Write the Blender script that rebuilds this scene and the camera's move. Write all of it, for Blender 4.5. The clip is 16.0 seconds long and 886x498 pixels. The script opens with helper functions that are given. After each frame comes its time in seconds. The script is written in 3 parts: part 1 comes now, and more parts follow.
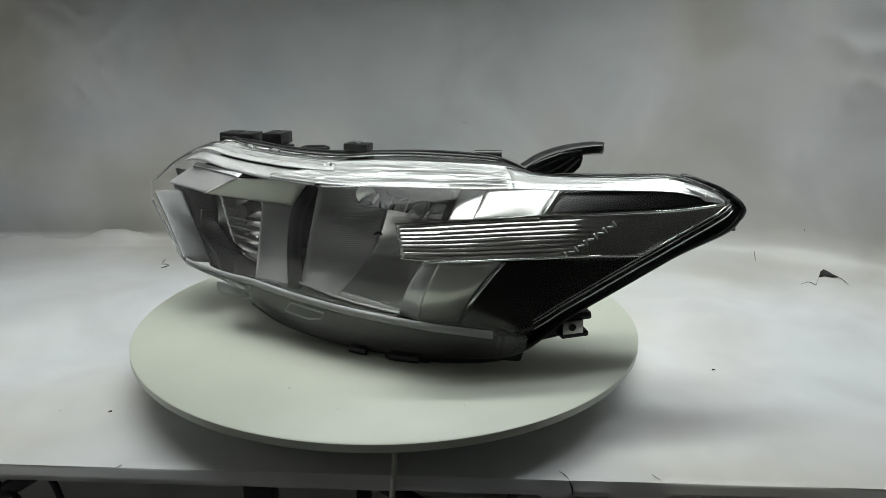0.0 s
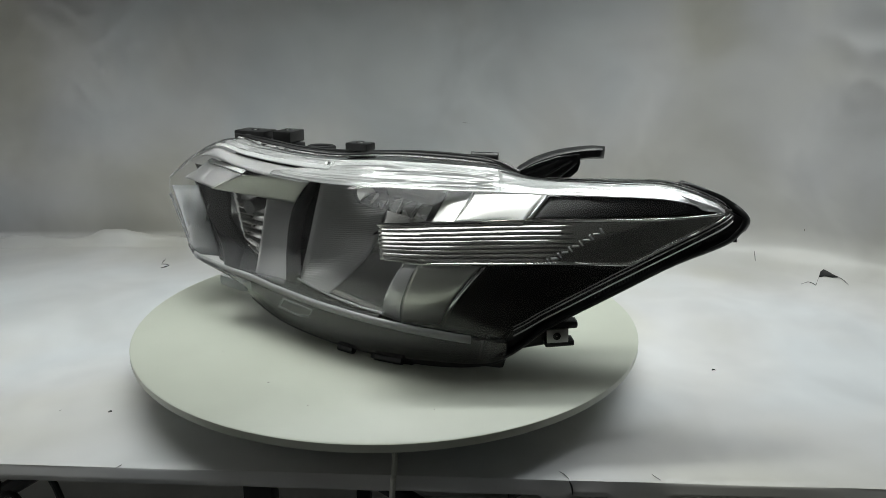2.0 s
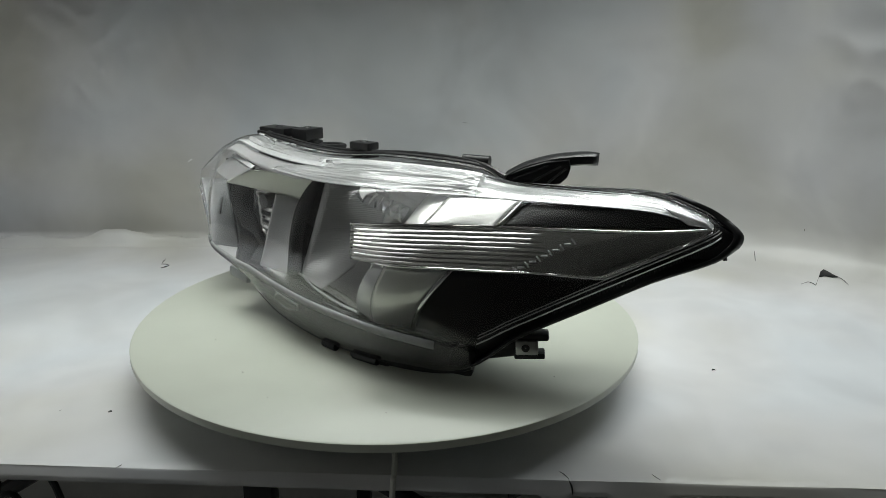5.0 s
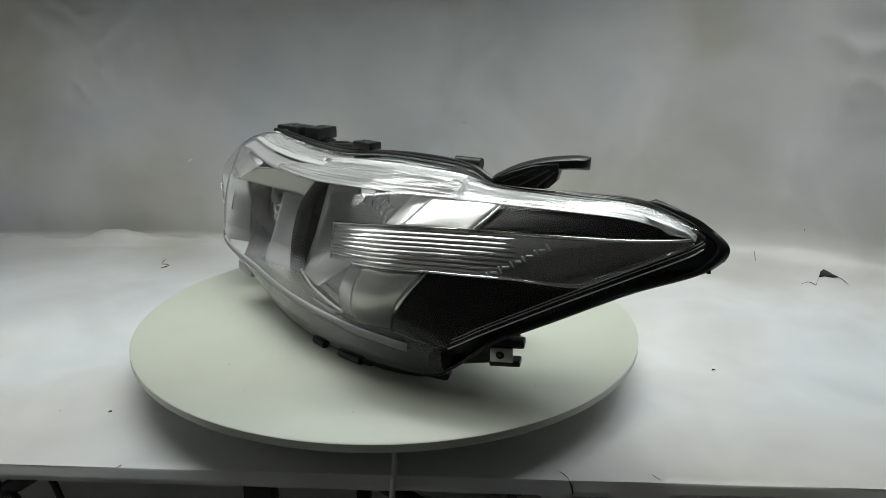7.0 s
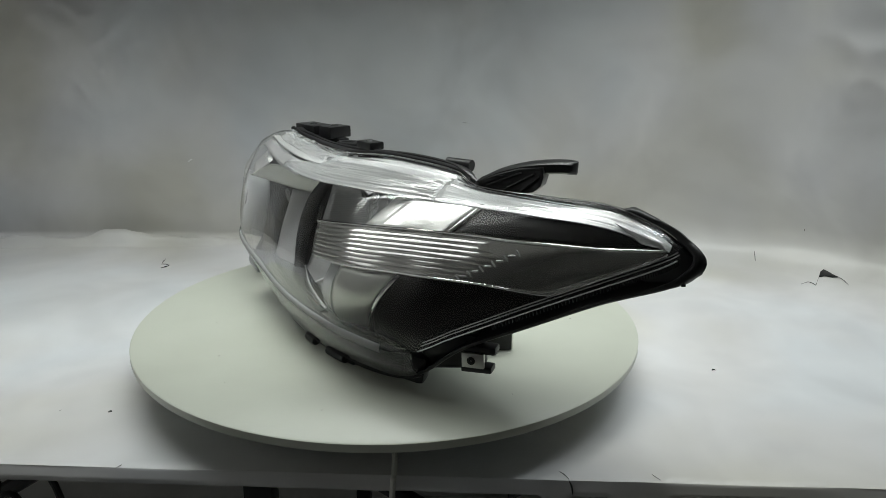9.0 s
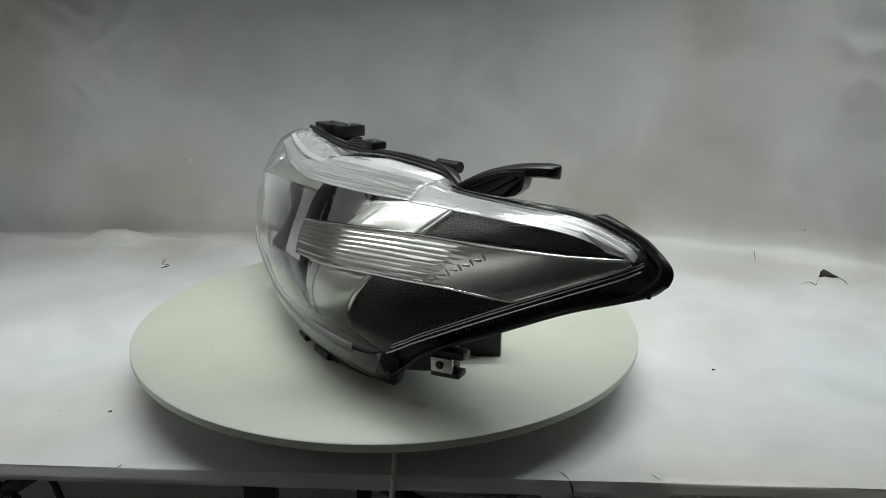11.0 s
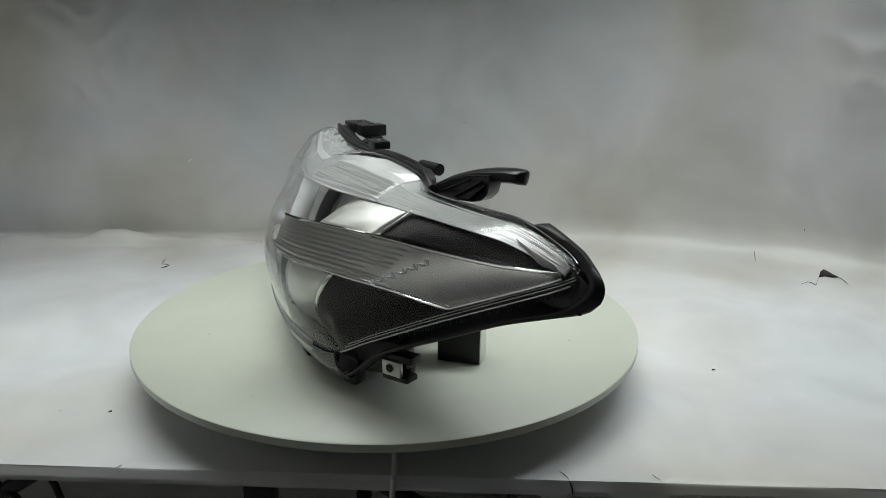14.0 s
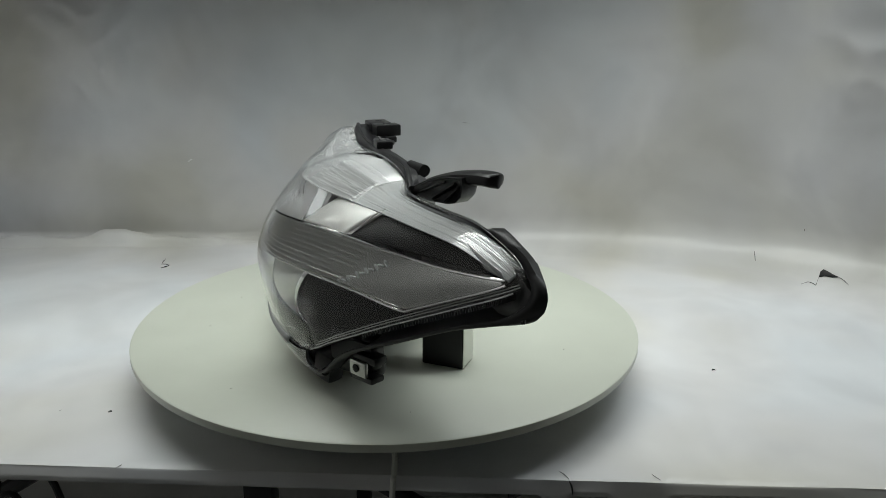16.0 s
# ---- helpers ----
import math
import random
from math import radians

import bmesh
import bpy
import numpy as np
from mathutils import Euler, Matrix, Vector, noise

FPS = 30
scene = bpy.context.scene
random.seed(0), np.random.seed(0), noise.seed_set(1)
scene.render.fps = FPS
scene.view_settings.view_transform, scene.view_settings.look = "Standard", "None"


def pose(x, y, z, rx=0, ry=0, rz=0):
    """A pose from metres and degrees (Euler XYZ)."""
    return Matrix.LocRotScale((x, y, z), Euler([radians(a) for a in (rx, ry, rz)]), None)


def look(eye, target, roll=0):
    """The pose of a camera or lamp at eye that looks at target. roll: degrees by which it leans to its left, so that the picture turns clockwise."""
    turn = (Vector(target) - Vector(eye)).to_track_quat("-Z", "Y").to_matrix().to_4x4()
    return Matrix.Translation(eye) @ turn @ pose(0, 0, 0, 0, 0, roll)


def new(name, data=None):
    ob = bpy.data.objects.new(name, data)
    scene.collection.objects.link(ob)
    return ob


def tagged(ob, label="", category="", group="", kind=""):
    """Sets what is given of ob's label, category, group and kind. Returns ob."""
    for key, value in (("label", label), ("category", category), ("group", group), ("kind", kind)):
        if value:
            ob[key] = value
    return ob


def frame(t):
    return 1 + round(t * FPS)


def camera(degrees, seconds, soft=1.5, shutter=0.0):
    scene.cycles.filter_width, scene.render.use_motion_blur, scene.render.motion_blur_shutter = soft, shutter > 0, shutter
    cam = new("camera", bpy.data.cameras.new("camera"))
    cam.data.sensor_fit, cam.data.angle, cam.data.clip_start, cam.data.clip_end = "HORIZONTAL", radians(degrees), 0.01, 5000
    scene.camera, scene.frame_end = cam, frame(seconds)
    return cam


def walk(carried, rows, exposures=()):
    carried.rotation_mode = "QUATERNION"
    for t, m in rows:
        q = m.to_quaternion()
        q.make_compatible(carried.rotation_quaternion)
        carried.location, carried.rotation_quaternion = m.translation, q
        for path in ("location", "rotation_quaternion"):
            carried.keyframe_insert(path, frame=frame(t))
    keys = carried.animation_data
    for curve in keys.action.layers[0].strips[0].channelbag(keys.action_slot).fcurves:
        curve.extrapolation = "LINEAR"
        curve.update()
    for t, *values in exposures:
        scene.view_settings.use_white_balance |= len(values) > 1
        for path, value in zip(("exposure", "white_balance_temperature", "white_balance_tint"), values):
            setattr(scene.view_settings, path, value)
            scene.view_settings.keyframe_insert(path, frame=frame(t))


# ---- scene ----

# ---------------------------------------------------------------- camera
EYE = Vector((0.0, -0.8867, 0.3500))
AIM = Vector((0.07094, 0.95585, -0.28517))
cam = camera(60.2, 16.0, soft=0.7)
walk(cam, [(0.0, look(EYE, EYE + AIM, 0.475)), (16.0, look(EYE, EYE + AIM, 0.475))], [(0.0, 0.0), (16.0, 0.0)])


def turn(t):
    """Angle of the turntable in degrees, clockwise from above."""
    return -(3.496 * t + 0.00609 * t * t - 0.0002256 * t ** 3)


# ---------------------------------------------------------------- light
world = bpy.data.worlds.new("room_air")
scene.world = world
world.use_nodes = True
world.node_tree.nodes["Background"].inputs[0].default_value = (0.6, 0.65, 0.7, 1)
world.node_tree.nodes["Background"].inputs[1].default_value = 0.02


def strip_light(name, eye, target, sx, sy, watts, colour, spread):
    data = bpy.data.lights.new(name, "AREA")
    data.shape, data.size, data.size_y, data.energy, data.color = "RECTANGLE", sx, sy, watts, colour
    data.spread = radians(spread)
    ob = new(name, data)
    ob.matrix_world = look(eye, target)
    return ob


strip_light("led_strip", (-0.02, 0.10, 0.86), (-0.02, 0.10, 0.0), 1.6, 0.06, 3.2, (0.95, 1.0, 0.96), 88)
strip_light("led_strip", (-0.04, -0.08, 0.86), (-0.04, -0.10, 0.0), 1.3, 0.30, 0.9, (0.96, 1.0, 0.97), 95)
# unseen side lamp, added to brighten the right of the paper
strip_light("led_strip", (0.80, 0.0, 0.85), (0.45, -0.10, 0.0), 0.04, 0.6, 0.9, (0.92, 0.99, 1.0), 110)
# added fill lamp that brightens the west wall for reflections in the lens
strip_light("west_wall_fill", (-1.30, -1.2, 1.70), (-2.2, -0.9, 0.7), 1.2, 0.3, 6.8, (0.98, 1.0, 0.97), 120)

# ---------------------------------------------------------------- materials


def material(name, colour, rough=0.5, metal=0.0, vary=0.12, scale=30.0, bump=0.0, bump_scale=200.0, coat=0.0, rough_vary=0.1, dirt=None, dirt_scale=6.0, spec=0.5):
    """Principled surface with colour and roughness varied at two scales, and a fine relief."""
    m = bpy.data.materials.new(name)
    m.use_nodes = True
    n, l = m.node_tree.nodes, m.node_tree.links
    b = n["Principled BSDF"]
    b.inputs["Metallic"].default_value = metal
    b.inputs["Coat Weight"].default_value = coat
    b.inputs["Specular IOR Level"].default_value = spec
    co = n.new("ShaderNodeTexCoord")
    big, fine = n.new("ShaderNodeTexNoise"), n.new("ShaderNodeTexNoise")
    for tex, sc in ((big, dirt_scale), (fine, scale)):
        tex.inputs["Scale"].default_value, tex.inputs["Detail"].default_value = sc, 5.0
        l.new(co.outputs["Object"], tex.inputs["Vector"])
    ramp = n.new("ShaderNodeValToRGB")
    ramp.color_ramp.elements[0].position, ramp.color_ramp.elements[1].position = 0.3, 0.7
    dark = [c * (1 - vary) for c in colour]
    light = [min(1, c * (1 + vary * 0.6)) for c in colour]
    ramp.color_ramp.elements[0].color, ramp.color_ramp.elements[1].color = (*dark, 1), (*light, 1)
    l.new(fine.outputs["Fac"], ramp.inputs["Fac"])
    mix = n.new("ShaderNodeMix")
    mix.data_type = "RGBA"
    mix.inputs["B"].default_value = (*(dirt or [c * 0.9 for c in colour]), 1)
    big_ramp = n.new("ShaderNodeMapRange")
    big_ramp.inputs["From Min"].default_value, big_ramp.inputs["From Max"].default_value = 0.4, 0.75
    big_ramp.inputs["To Max"].default_value = 0.7
    l.new(big.outputs["Fac"], big_ramp.inputs["Value"])
    l.new(big_ramp.outputs["Result"], mix.inputs["Factor"])
    l.new(ramp.outputs["Color"], mix.inputs["A"])
    l.new(mix.outputs["Result"], b.inputs["Base Color"])
    rr = n.new("ShaderNodeMapRange")
    rr.inputs["To Min"].default_value, rr.inputs["To Max"].default_value = max(0.0, rough - rough_vary), min(1, rough + rough_vary)
    l.new(big.outputs["Fac"], rr.inputs["Value"])
    l.new(rr.outputs["Result"], b.inputs["Roughness"])
    if bump:
        grain = n.new("ShaderNodeTexNoise")
        grain.inputs["Scale"].default_value = bump_scale
        l.new(co.outputs["Object"], grain.inputs["Vector"])
        bp = n.new("ShaderNodeBump")
        bp.inputs["Strength"].default_value, bp.inputs["Distance"].default_value = bump, 0.001
        l.new(grain.outputs["Fac"], bp.inputs["Height"])
        l.new(bp.outputs["Normal"], b.inputs["Normal"])
    return m


def clear(name, colour, rough, ior=1.45, transmission=1.0):
    m = bpy.data.materials.new(name)
    m.use_nodes = True
    b = m.node_tree.nodes["Principled BSDF"]
    b.inputs["Base Color"].default_value = (*colour, 1)
    b.inputs["Roughness"].default_value, b.inputs["IOR"].default_value = rough, ior
    b.inputs["Transmission Weight"].default_value = transmission
    return m


PAPER = material("white_paper", (0.73, 0.74, 0.75), 0.40, vary=0.04, scale=7.0, bump=0.12, bump_scale=45.0, dirt=(0.68, 0.675, 0.65), dirt_scale=2.6)


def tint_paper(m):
    """Paints the light's bluish and yellowish casts as blotches, plus faint grey smears."""
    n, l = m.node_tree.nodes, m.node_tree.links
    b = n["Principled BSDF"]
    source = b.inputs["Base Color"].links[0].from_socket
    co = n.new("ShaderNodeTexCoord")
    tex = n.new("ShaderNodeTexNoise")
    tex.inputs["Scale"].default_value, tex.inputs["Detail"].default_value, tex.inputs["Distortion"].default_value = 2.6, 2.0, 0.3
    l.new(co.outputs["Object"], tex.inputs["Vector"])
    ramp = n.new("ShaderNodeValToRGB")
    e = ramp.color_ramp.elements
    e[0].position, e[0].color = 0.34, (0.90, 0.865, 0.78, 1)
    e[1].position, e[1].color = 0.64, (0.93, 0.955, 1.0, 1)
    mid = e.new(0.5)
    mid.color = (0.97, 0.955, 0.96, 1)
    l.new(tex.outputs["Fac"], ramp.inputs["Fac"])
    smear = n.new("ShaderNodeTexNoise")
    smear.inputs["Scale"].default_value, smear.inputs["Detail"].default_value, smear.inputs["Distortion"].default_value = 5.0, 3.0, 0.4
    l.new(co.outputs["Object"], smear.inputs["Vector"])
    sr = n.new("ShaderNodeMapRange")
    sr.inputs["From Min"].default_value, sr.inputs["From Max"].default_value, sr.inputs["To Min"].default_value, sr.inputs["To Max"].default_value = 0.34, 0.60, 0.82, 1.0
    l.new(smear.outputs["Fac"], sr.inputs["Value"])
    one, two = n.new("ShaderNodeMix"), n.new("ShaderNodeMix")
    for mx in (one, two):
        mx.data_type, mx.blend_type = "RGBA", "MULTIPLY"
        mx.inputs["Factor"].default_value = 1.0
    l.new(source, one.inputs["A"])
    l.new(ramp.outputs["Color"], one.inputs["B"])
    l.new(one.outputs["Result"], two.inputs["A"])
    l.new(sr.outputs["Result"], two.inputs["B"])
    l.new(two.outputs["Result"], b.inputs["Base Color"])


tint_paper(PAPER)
DISC = material("white_laminate", (0.565, 0.590, 0.515), 0.35, vary=0.03, scale=14.0, dirt=(0.52, 0.54, 0.465), dirt_scale=5.0)
PALE_SPOT = material("pale_spot_paper", (0.88, 0.88, 0.87), 0.5, vary=0.06)
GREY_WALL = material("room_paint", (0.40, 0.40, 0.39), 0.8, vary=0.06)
# lighter than the other walls, as a reflector for the lens
WEST_BOUNCE = material("west_bounce_paint", (0.70, 0.70, 0.70), 0.8, vary=0.06)
# also on the north wall, to lift the dark under the table
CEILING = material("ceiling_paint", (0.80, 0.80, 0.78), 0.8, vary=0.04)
FLOOR = material("workshop_floor", (0.50, 0.50, 0.48), 0.7, vary=0.2)
TABLE = material("table_board", (0.35, 0.33, 0.30), 0.6, vary=0.1)
STEEL_DARK = material("painted_steel", (0.02, 0.02, 0.022), 0.45, vary=0.2)
CABLE = material("black_cable", (0.015, 0.015, 0.016), 0.5)
CABLE_WHITE = material("white_cable", (0.6, 0.6, 0.56), 0.5)
BLACK = material("black_plastic", (0.013, 0.013, 0.014), 0.38, vary=0.2, scale=120.0, bump=0.08, bump_scale=500.0)
GRAIN = material("grained_black", (0.010, 0.0098, 0.010), 0.5, vary=0.06, scale=60.0, spec=0.2)
SMOKE = material("dark_grey_plastic", (0.11, 0.11, 0.115), 0.3, vary=0.08, scale=80.0)
CHROME = material("chrome", (0.80, 0.80, 0.80), 0.06, 1.0, vary=0.03, rough_vary=0.03)
MIRROR = material("vacuum_aluminium", (0.70, 0.70, 0.69), 0.05, 1.0, vary=0.03, rough_vary=0.02)
STRIP = material("fluted_chrome", (0.60, 0.60, 0.58), 0.12, 1.0, vary=0.06, scale=90.0, rough_vary=0.03)
PALE = material("pale_silver_lacquer", (0.80, 0.81, 0.76), 0.30, 0.55, vary=0.03, rough_vary=0.05)
TRIM = material("bright_trim", (0.66, 0.67, 0.67), 0.22, 0.5, vary=0.06, rough_vary=0.08)
LEDGE = material("gloss_ledge", (0.03, 0.03, 0.032), 0.16, vary=0.08)
SILVER = material("streaky_silver", (0.62, 0.63, 0.63), 0.11, 0.6, vary=0.10, scale=160.0, rough_vary=0.06)
ROOF = material("roof_silver", (0.74, 0.76, 0.69), 0.25, 0.3, vary=0.03, rough_vary=0.03)
SATIN = material("satin_silver", (0.74, 0.74, 0.72), 0.38, 1.0, vary=0.03, bump=0.1, bump_scale=1200.0, rough_vary=0.05)
FROST = material("frosted_silver", (0.52, 0.53, 0.54), 0.32, 0.45, vary=0.06, rough_vary=0.08)
NOSE = material("frosted_grey", (0.19, 0.195, 0.20), 0.40, 0.3, vary=0.06, rough_vary=0.08)
FLANGE = material("frosted_flange", (0.34, 0.345, 0.345), 0.45, 0.0, vary=0.05)
REFLECT = material("soft_aluminium", (0.84, 0.84, 0.82), 0.20, 1.0, vary=0.04, rough_vary=0.05)
SILVER_SOFT = material("soft_silver", (0.54, 0.55, 0.55), 0.17, 0.50, vary=0.08, scale=160.0, rough_vary=0.05)
SATIN_GREY = material("satin_grey", (0.40, 0.40, 0.405), 0.34, 0.5, vary=0.05, rough_vary=0.06)
ZINC = material("zinc_steel", (0.62, 0.62, 0.60), 0.3, 1.0, vary=0.15, scale=150.0)
CLEAR = clear("clear_polycarbonate", (1, 1, 1), 0.0, 1.34)
CLEAR_SKIRT = clear("smoked_polycarbonate", (0.56, 0.56, 0.57), 0.06, 1.45, 0.97)
CLEAR_TAB = clear("frosted_polycarbonate", (0.50, 0.52, 0.52), 0.3, 1.45, 0.6)
# for marks, and for the dark inside holes, slots and the tear
INK = material("black_mark", (0.02, 0.02, 0.02), 0.7)

# ---------------------------------------------------------------- mesh helpers


def part(name, bm, mat, parent=None, label="", sharp=38, thick=0.0, offset=-1.0):
    """Links a bmesh as one mesh object, under a thing or part if given."""
    bmesh.ops.remove_doubles(bm, verts=bm.verts, dist=1e-6)
    bmesh.ops.recalc_face_normals(bm, faces=bm.faces)
    me = bpy.data.meshes.new(name)
    for f in bm.faces:
        f.smooth = True
    bm.to_mesh(me)
    bm.free()
    me.set_sharp_from_angle(angle=radians(sharp))
    me.materials.append(mat)
    ob = new(name, me)
    if parent is not None:
        ob.parent = parent
    if label:
        ob["label"] = label
    if thick:
        mod = ob.modifiers.new("thickness", "SOLIDIFY")
        mod.thickness, mod.offset = thick, offset
    return ob


def grid(rows, bm=None, closed=False):
    bm = bm or bmesh.new()
    vs = [[bm.verts.new(p) for p in r] for r in rows]
    for a, b in zip(vs[:-1], vs[1:]):
        n = len(a)
        for i in range(n if closed else n - 1):
            j = (i + 1) % n
            try:
                bm.faces.new((a[i], a[j], b[j], b[i]))
            except ValueError:
                pass
    return bm


def spline(pts, n):
    """Points on a smooth curve through pts, n to each stretch."""
    P = [Vector(p) for p in pts]
    P = [2 * P[0] - P[1]] + P + [2 * P[-1] - P[-2]]
    out = []
    for i in range(1, len(P) - 2):
        a, b, c, d = P[i - 1:i + 3]
        for k in range(n):
            t = k / n
            out.append(0.5 * (2 * b + (c - a) * t + (2 * a - 5 * b + 4 * c - d) * t * t + (3 * b - a - 3 * c + d) * t ** 3))
    out.append(P[-2])
    return out


def polyline(pts, n):
    """Points on the straight stretches between pts, n to each."""
    return [Vector(a).lerp(Vector(b), k / n) for a, b in zip(pts[:-1], pts[1:]) for k in range(n)] + [Vector(pts[-1])]


def tube(pts, r, sides=8, bm=None, taper=None):
    bm = bm or bmesh.new()
    P = [Vector(p) for p in pts]
    rings = []
    for i, p in enumerate(P):
        d = (P[min(i + 1, len(P) - 1)] - P[max(i - 1, 0)]).normalized()
        s = d.cross(Vector((0, 0, 1)) if abs(d.z) < 0.9 else Vector((1, 0, 0))).normalized()
        u = s.cross(d)
        q = r * (taper(i / (len(P) - 1)) if taper else 1)
        rings.append([p + q * (math.cos(a) * s + math.sin(a) * u) for a in (2 * math.pi * k / sides for k in range(sides))])
    bm = grid(rings, bm, closed=True)
    bm.verts.ensure_lookup_table()
    n = len(bm.verts)
    bm.faces.new([bm.verts[n - sides + k] for k in range(sides)])
    first = n - sides * len(P)
    bm.faces.new([bm.verts[first + k] for k in reversed(range(sides))])
    return bm


def block(size, m=None, bevel=0.0015, bm=None, seg=2):
    """A box with rounded edges, centred, moved by m."""
    b2 = bmesh.new()
    bmesh.ops.create_cube(b2, size=1)
    bmesh.ops.scale(b2, verts=b2.verts, vec=size)
    if bevel:
        bmesh.ops.bevel(b2, geom=b2.edges, offset=bevel, segments=seg, affect="EDGES", profile=0.6)
    if m is not None:
        bmesh.ops.transform(b2, verts=b2.verts, matrix=m)
    if bm is None:
        return b2
    me = bpy.data.meshes.new("tmp")
    b2.to_mesh(me)
    b2.free()
    bm.from_mesh(me)
    bpy.data.meshes.remove(me)
    return bm


def patch(tl, tr, bl, br, bulge=0.0, nu=14, nv=10, waves=0, depth=0.0, across=True, bow=(0, 0, 0), bow_left=1.0, bow_right=1.0):
    """A four-cornered sheet, bowed along its normal, with ribs if waves is given; bow shifts the middle of its height."""
    tl, tr, bl, br = map(Vector, (tl, tr, bl, br))
    nrm = (tr - bl).cross(tl - br).normalized()
    if nrm.y > 0:
        nrm = -nrm
    if waves:
        nu, nv = (max(nu, waves * 4), nv) if across else (nu, max(nv, waves * 4))
    rows = []
    for j in range(nv + 1):
        v = j / nv
        row = []
        for i in range(nu + 1):
            u = i / nu
            p = tl.lerp(tr, u).lerp(bl.lerp(br, u), v)
            k = bulge * 16 * u * (1 - u) * v * (1 - v) if bulge else 0
            if waves:
                k += depth * abs(math.sin(math.pi * waves * (u if across else v)))
            row.append(p + nrm * k + Vector(bow) * (4 * v * (1 - v) * (bow_left + (bow_right - bow_left) * u)))
        rows.append(row)
    return grid(rows)


def lathe(profile, n=64, bm=None):
    """Turns (radius, z) pairs about the z axis."""
    rings = [[Vector((r * math.cos(2 * math.pi * k / n), r * math.sin(2 * math.pi * k / n), z)) for k in range(n)] for r, z in profile]
    return grid(rings, bm, closed=True)


# ---------------------------------------------------------------- the place
TOP = -0.055       # height of the table, measured from the disc's upper face
LEAN = -0.110      # the table's front edge runs slightly towards the camera


def front_y(x):
    return -0.262 + LEAN * x


# plan of the paper's upright part, from one end round to the other
WALL = spline([(-1.50, 0.600, 0), (-1.20, 0.598, 0), (-0.88, 0.590, 0), (-0.65, 0.580, 0), (-0.40, 0.567, 0), (0.0, 0.535, 0), (0.33, 0.485, 0), (0.55, 0.425, 0), (0.70, 0.355, 0), (0.85, 0.25, 0), (0.98, 0.08, 0), (1.05, -0.20, 0)], 32)


def bend_radius(x):
    return float(np.interp(x, [-1.4, -0.3, 0.1, 0.5, 1.4], [0.012, 0.015, 0.045, 0.07, 0.08]))


def backdrop():
    rows = []
    steps = [("lip", k) for k in (0.0, 0.35, 0.8, 0.97, 1.0)] + [("floor", k / 60) for k in range(1, 61)] + [("bend", k / 12) for k in range(1, 13)] + [("wall", k / 150) for k in range(1, 151)]
    for kind, k in steps:
        row = []
        for n, w in enumerate(WALL):
            x, yw = w.x, w.y
            t = WALL[min(n + 1, len(WALL) - 1)] - WALL[max(n - 1, 0)]
            inward = Vector((t.y, -t.x, 0)).normalized()
            rad = bend_radius(x)
            fine = noise.noise(Vector((x * 9.0, k * 12.0, 3.0)))
            start = Vector((x, front_y(x), TOP))
            stop = Vector((x, yw, TOP)) + inward * rad
            if kind == "lip":
                ragged = 0.0007 * noise.noise(Vector((x * 25, 0, 0))) - (0.008 if 0.135 < x < 0.165 or 0.205 < x < 0.248 else 0.0)
                p = Vector((x, start.y - 0.0015 - 0.006 * (1 - k) + 0.0008 * fine, TOP - 0.0125 * (1 - k) + ragged * (1 - k)))
            elif kind == "floor":
                p = start.lerp(stop, k)
                away = min(1, max(0, (p.y - 0.30) / 0.1)) + min(1, max(0, (abs(p.x) - 0.33) / 0.1))
                p.z += min(1, away) * (0.0022 * noise.noise(Vector((p.x * 6, p.y * 6, 1.0))) + 0.0009 * noise.noise(Vector((p.x * 17, p.y * 17, 4.0))))
            elif kind == "bend":
                a = k * math.pi / 2
                p = stop - inward * (rad * math.sin(a)) + Vector((0, 0, rad * (1 - math.cos(a)) + 0.003 * fine * math.sin(math.pi * k)))
            else:
                z = TOP + rad + k * 1.0
                q = Vector((x, 0.3, z))
                fold = 0.016 * noise.noise(Vector((x * 2.2, 0.4, z * 0.9))) + 0.009 * noise.noise(Vector((x * 5.5, 1.0, z * 3.0)))
                crumple = max(0, 1 - (q - Vector((-0.56, 0.3, 0.30))).length / 0.16) + 0.25 * max(0, 1 - (q - Vector((0.80, 0.3, 0.30))).length / 0.16)
                fold += 0.016 * (1 - abs(noise.noise(Vector((x * 16, 2.0, z * 16))) * 2)) * min(1, crumple * 1.6)
                for cx, cz, cw, amp in ((-0.57, 0.33, 0.11, 0.010), (-0.30, 0.30, 0.10, 0.004), (0.20, 0.45, 0.12, 0.004)):
                    near = max(0.0, 1 - ((x - cx) ** 2 + 0.5 * (z - cz) ** 2) ** 0.5 / cw)
                    fold += amp * near * (1 - abs(2.4 * noise.noise(Vector((x * 13 + cx * 9, 5.0, z * 11)))))
                for fx, lean, amp in ((-0.50, 0.10, 0.0030), (0.04, -0.06, 0.0026), (0.47, 0.12, 0.0022), (-0.22, 0.2, 0.0016)):
                    d = (x - fx - lean * (z - 0.3) - 0.02 * noise.noise(Vector((fx * 7, z * 4, 0)))) / 0.018
                    fold += amp * math.exp(-abs(d)) * (0.6 + 0.6 * noise.noise(Vector((fx * 5, 1.5, z * 5))))
                fold += 0.0030 * (1 - abs(2.2 * noise.noise(Vector((x * 7, 8.0, z * 5)))))
                p = Vector((x, yw, z)) + inward * (fold * min(1, k * 8))
            row.append(p)
        rows.append(row)
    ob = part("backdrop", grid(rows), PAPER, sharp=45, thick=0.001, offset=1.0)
    return tagged(ob, "white glossy paper backdrop sweeping up from the table, creased and torn", "backdrop", kind="structure")


backdrop()


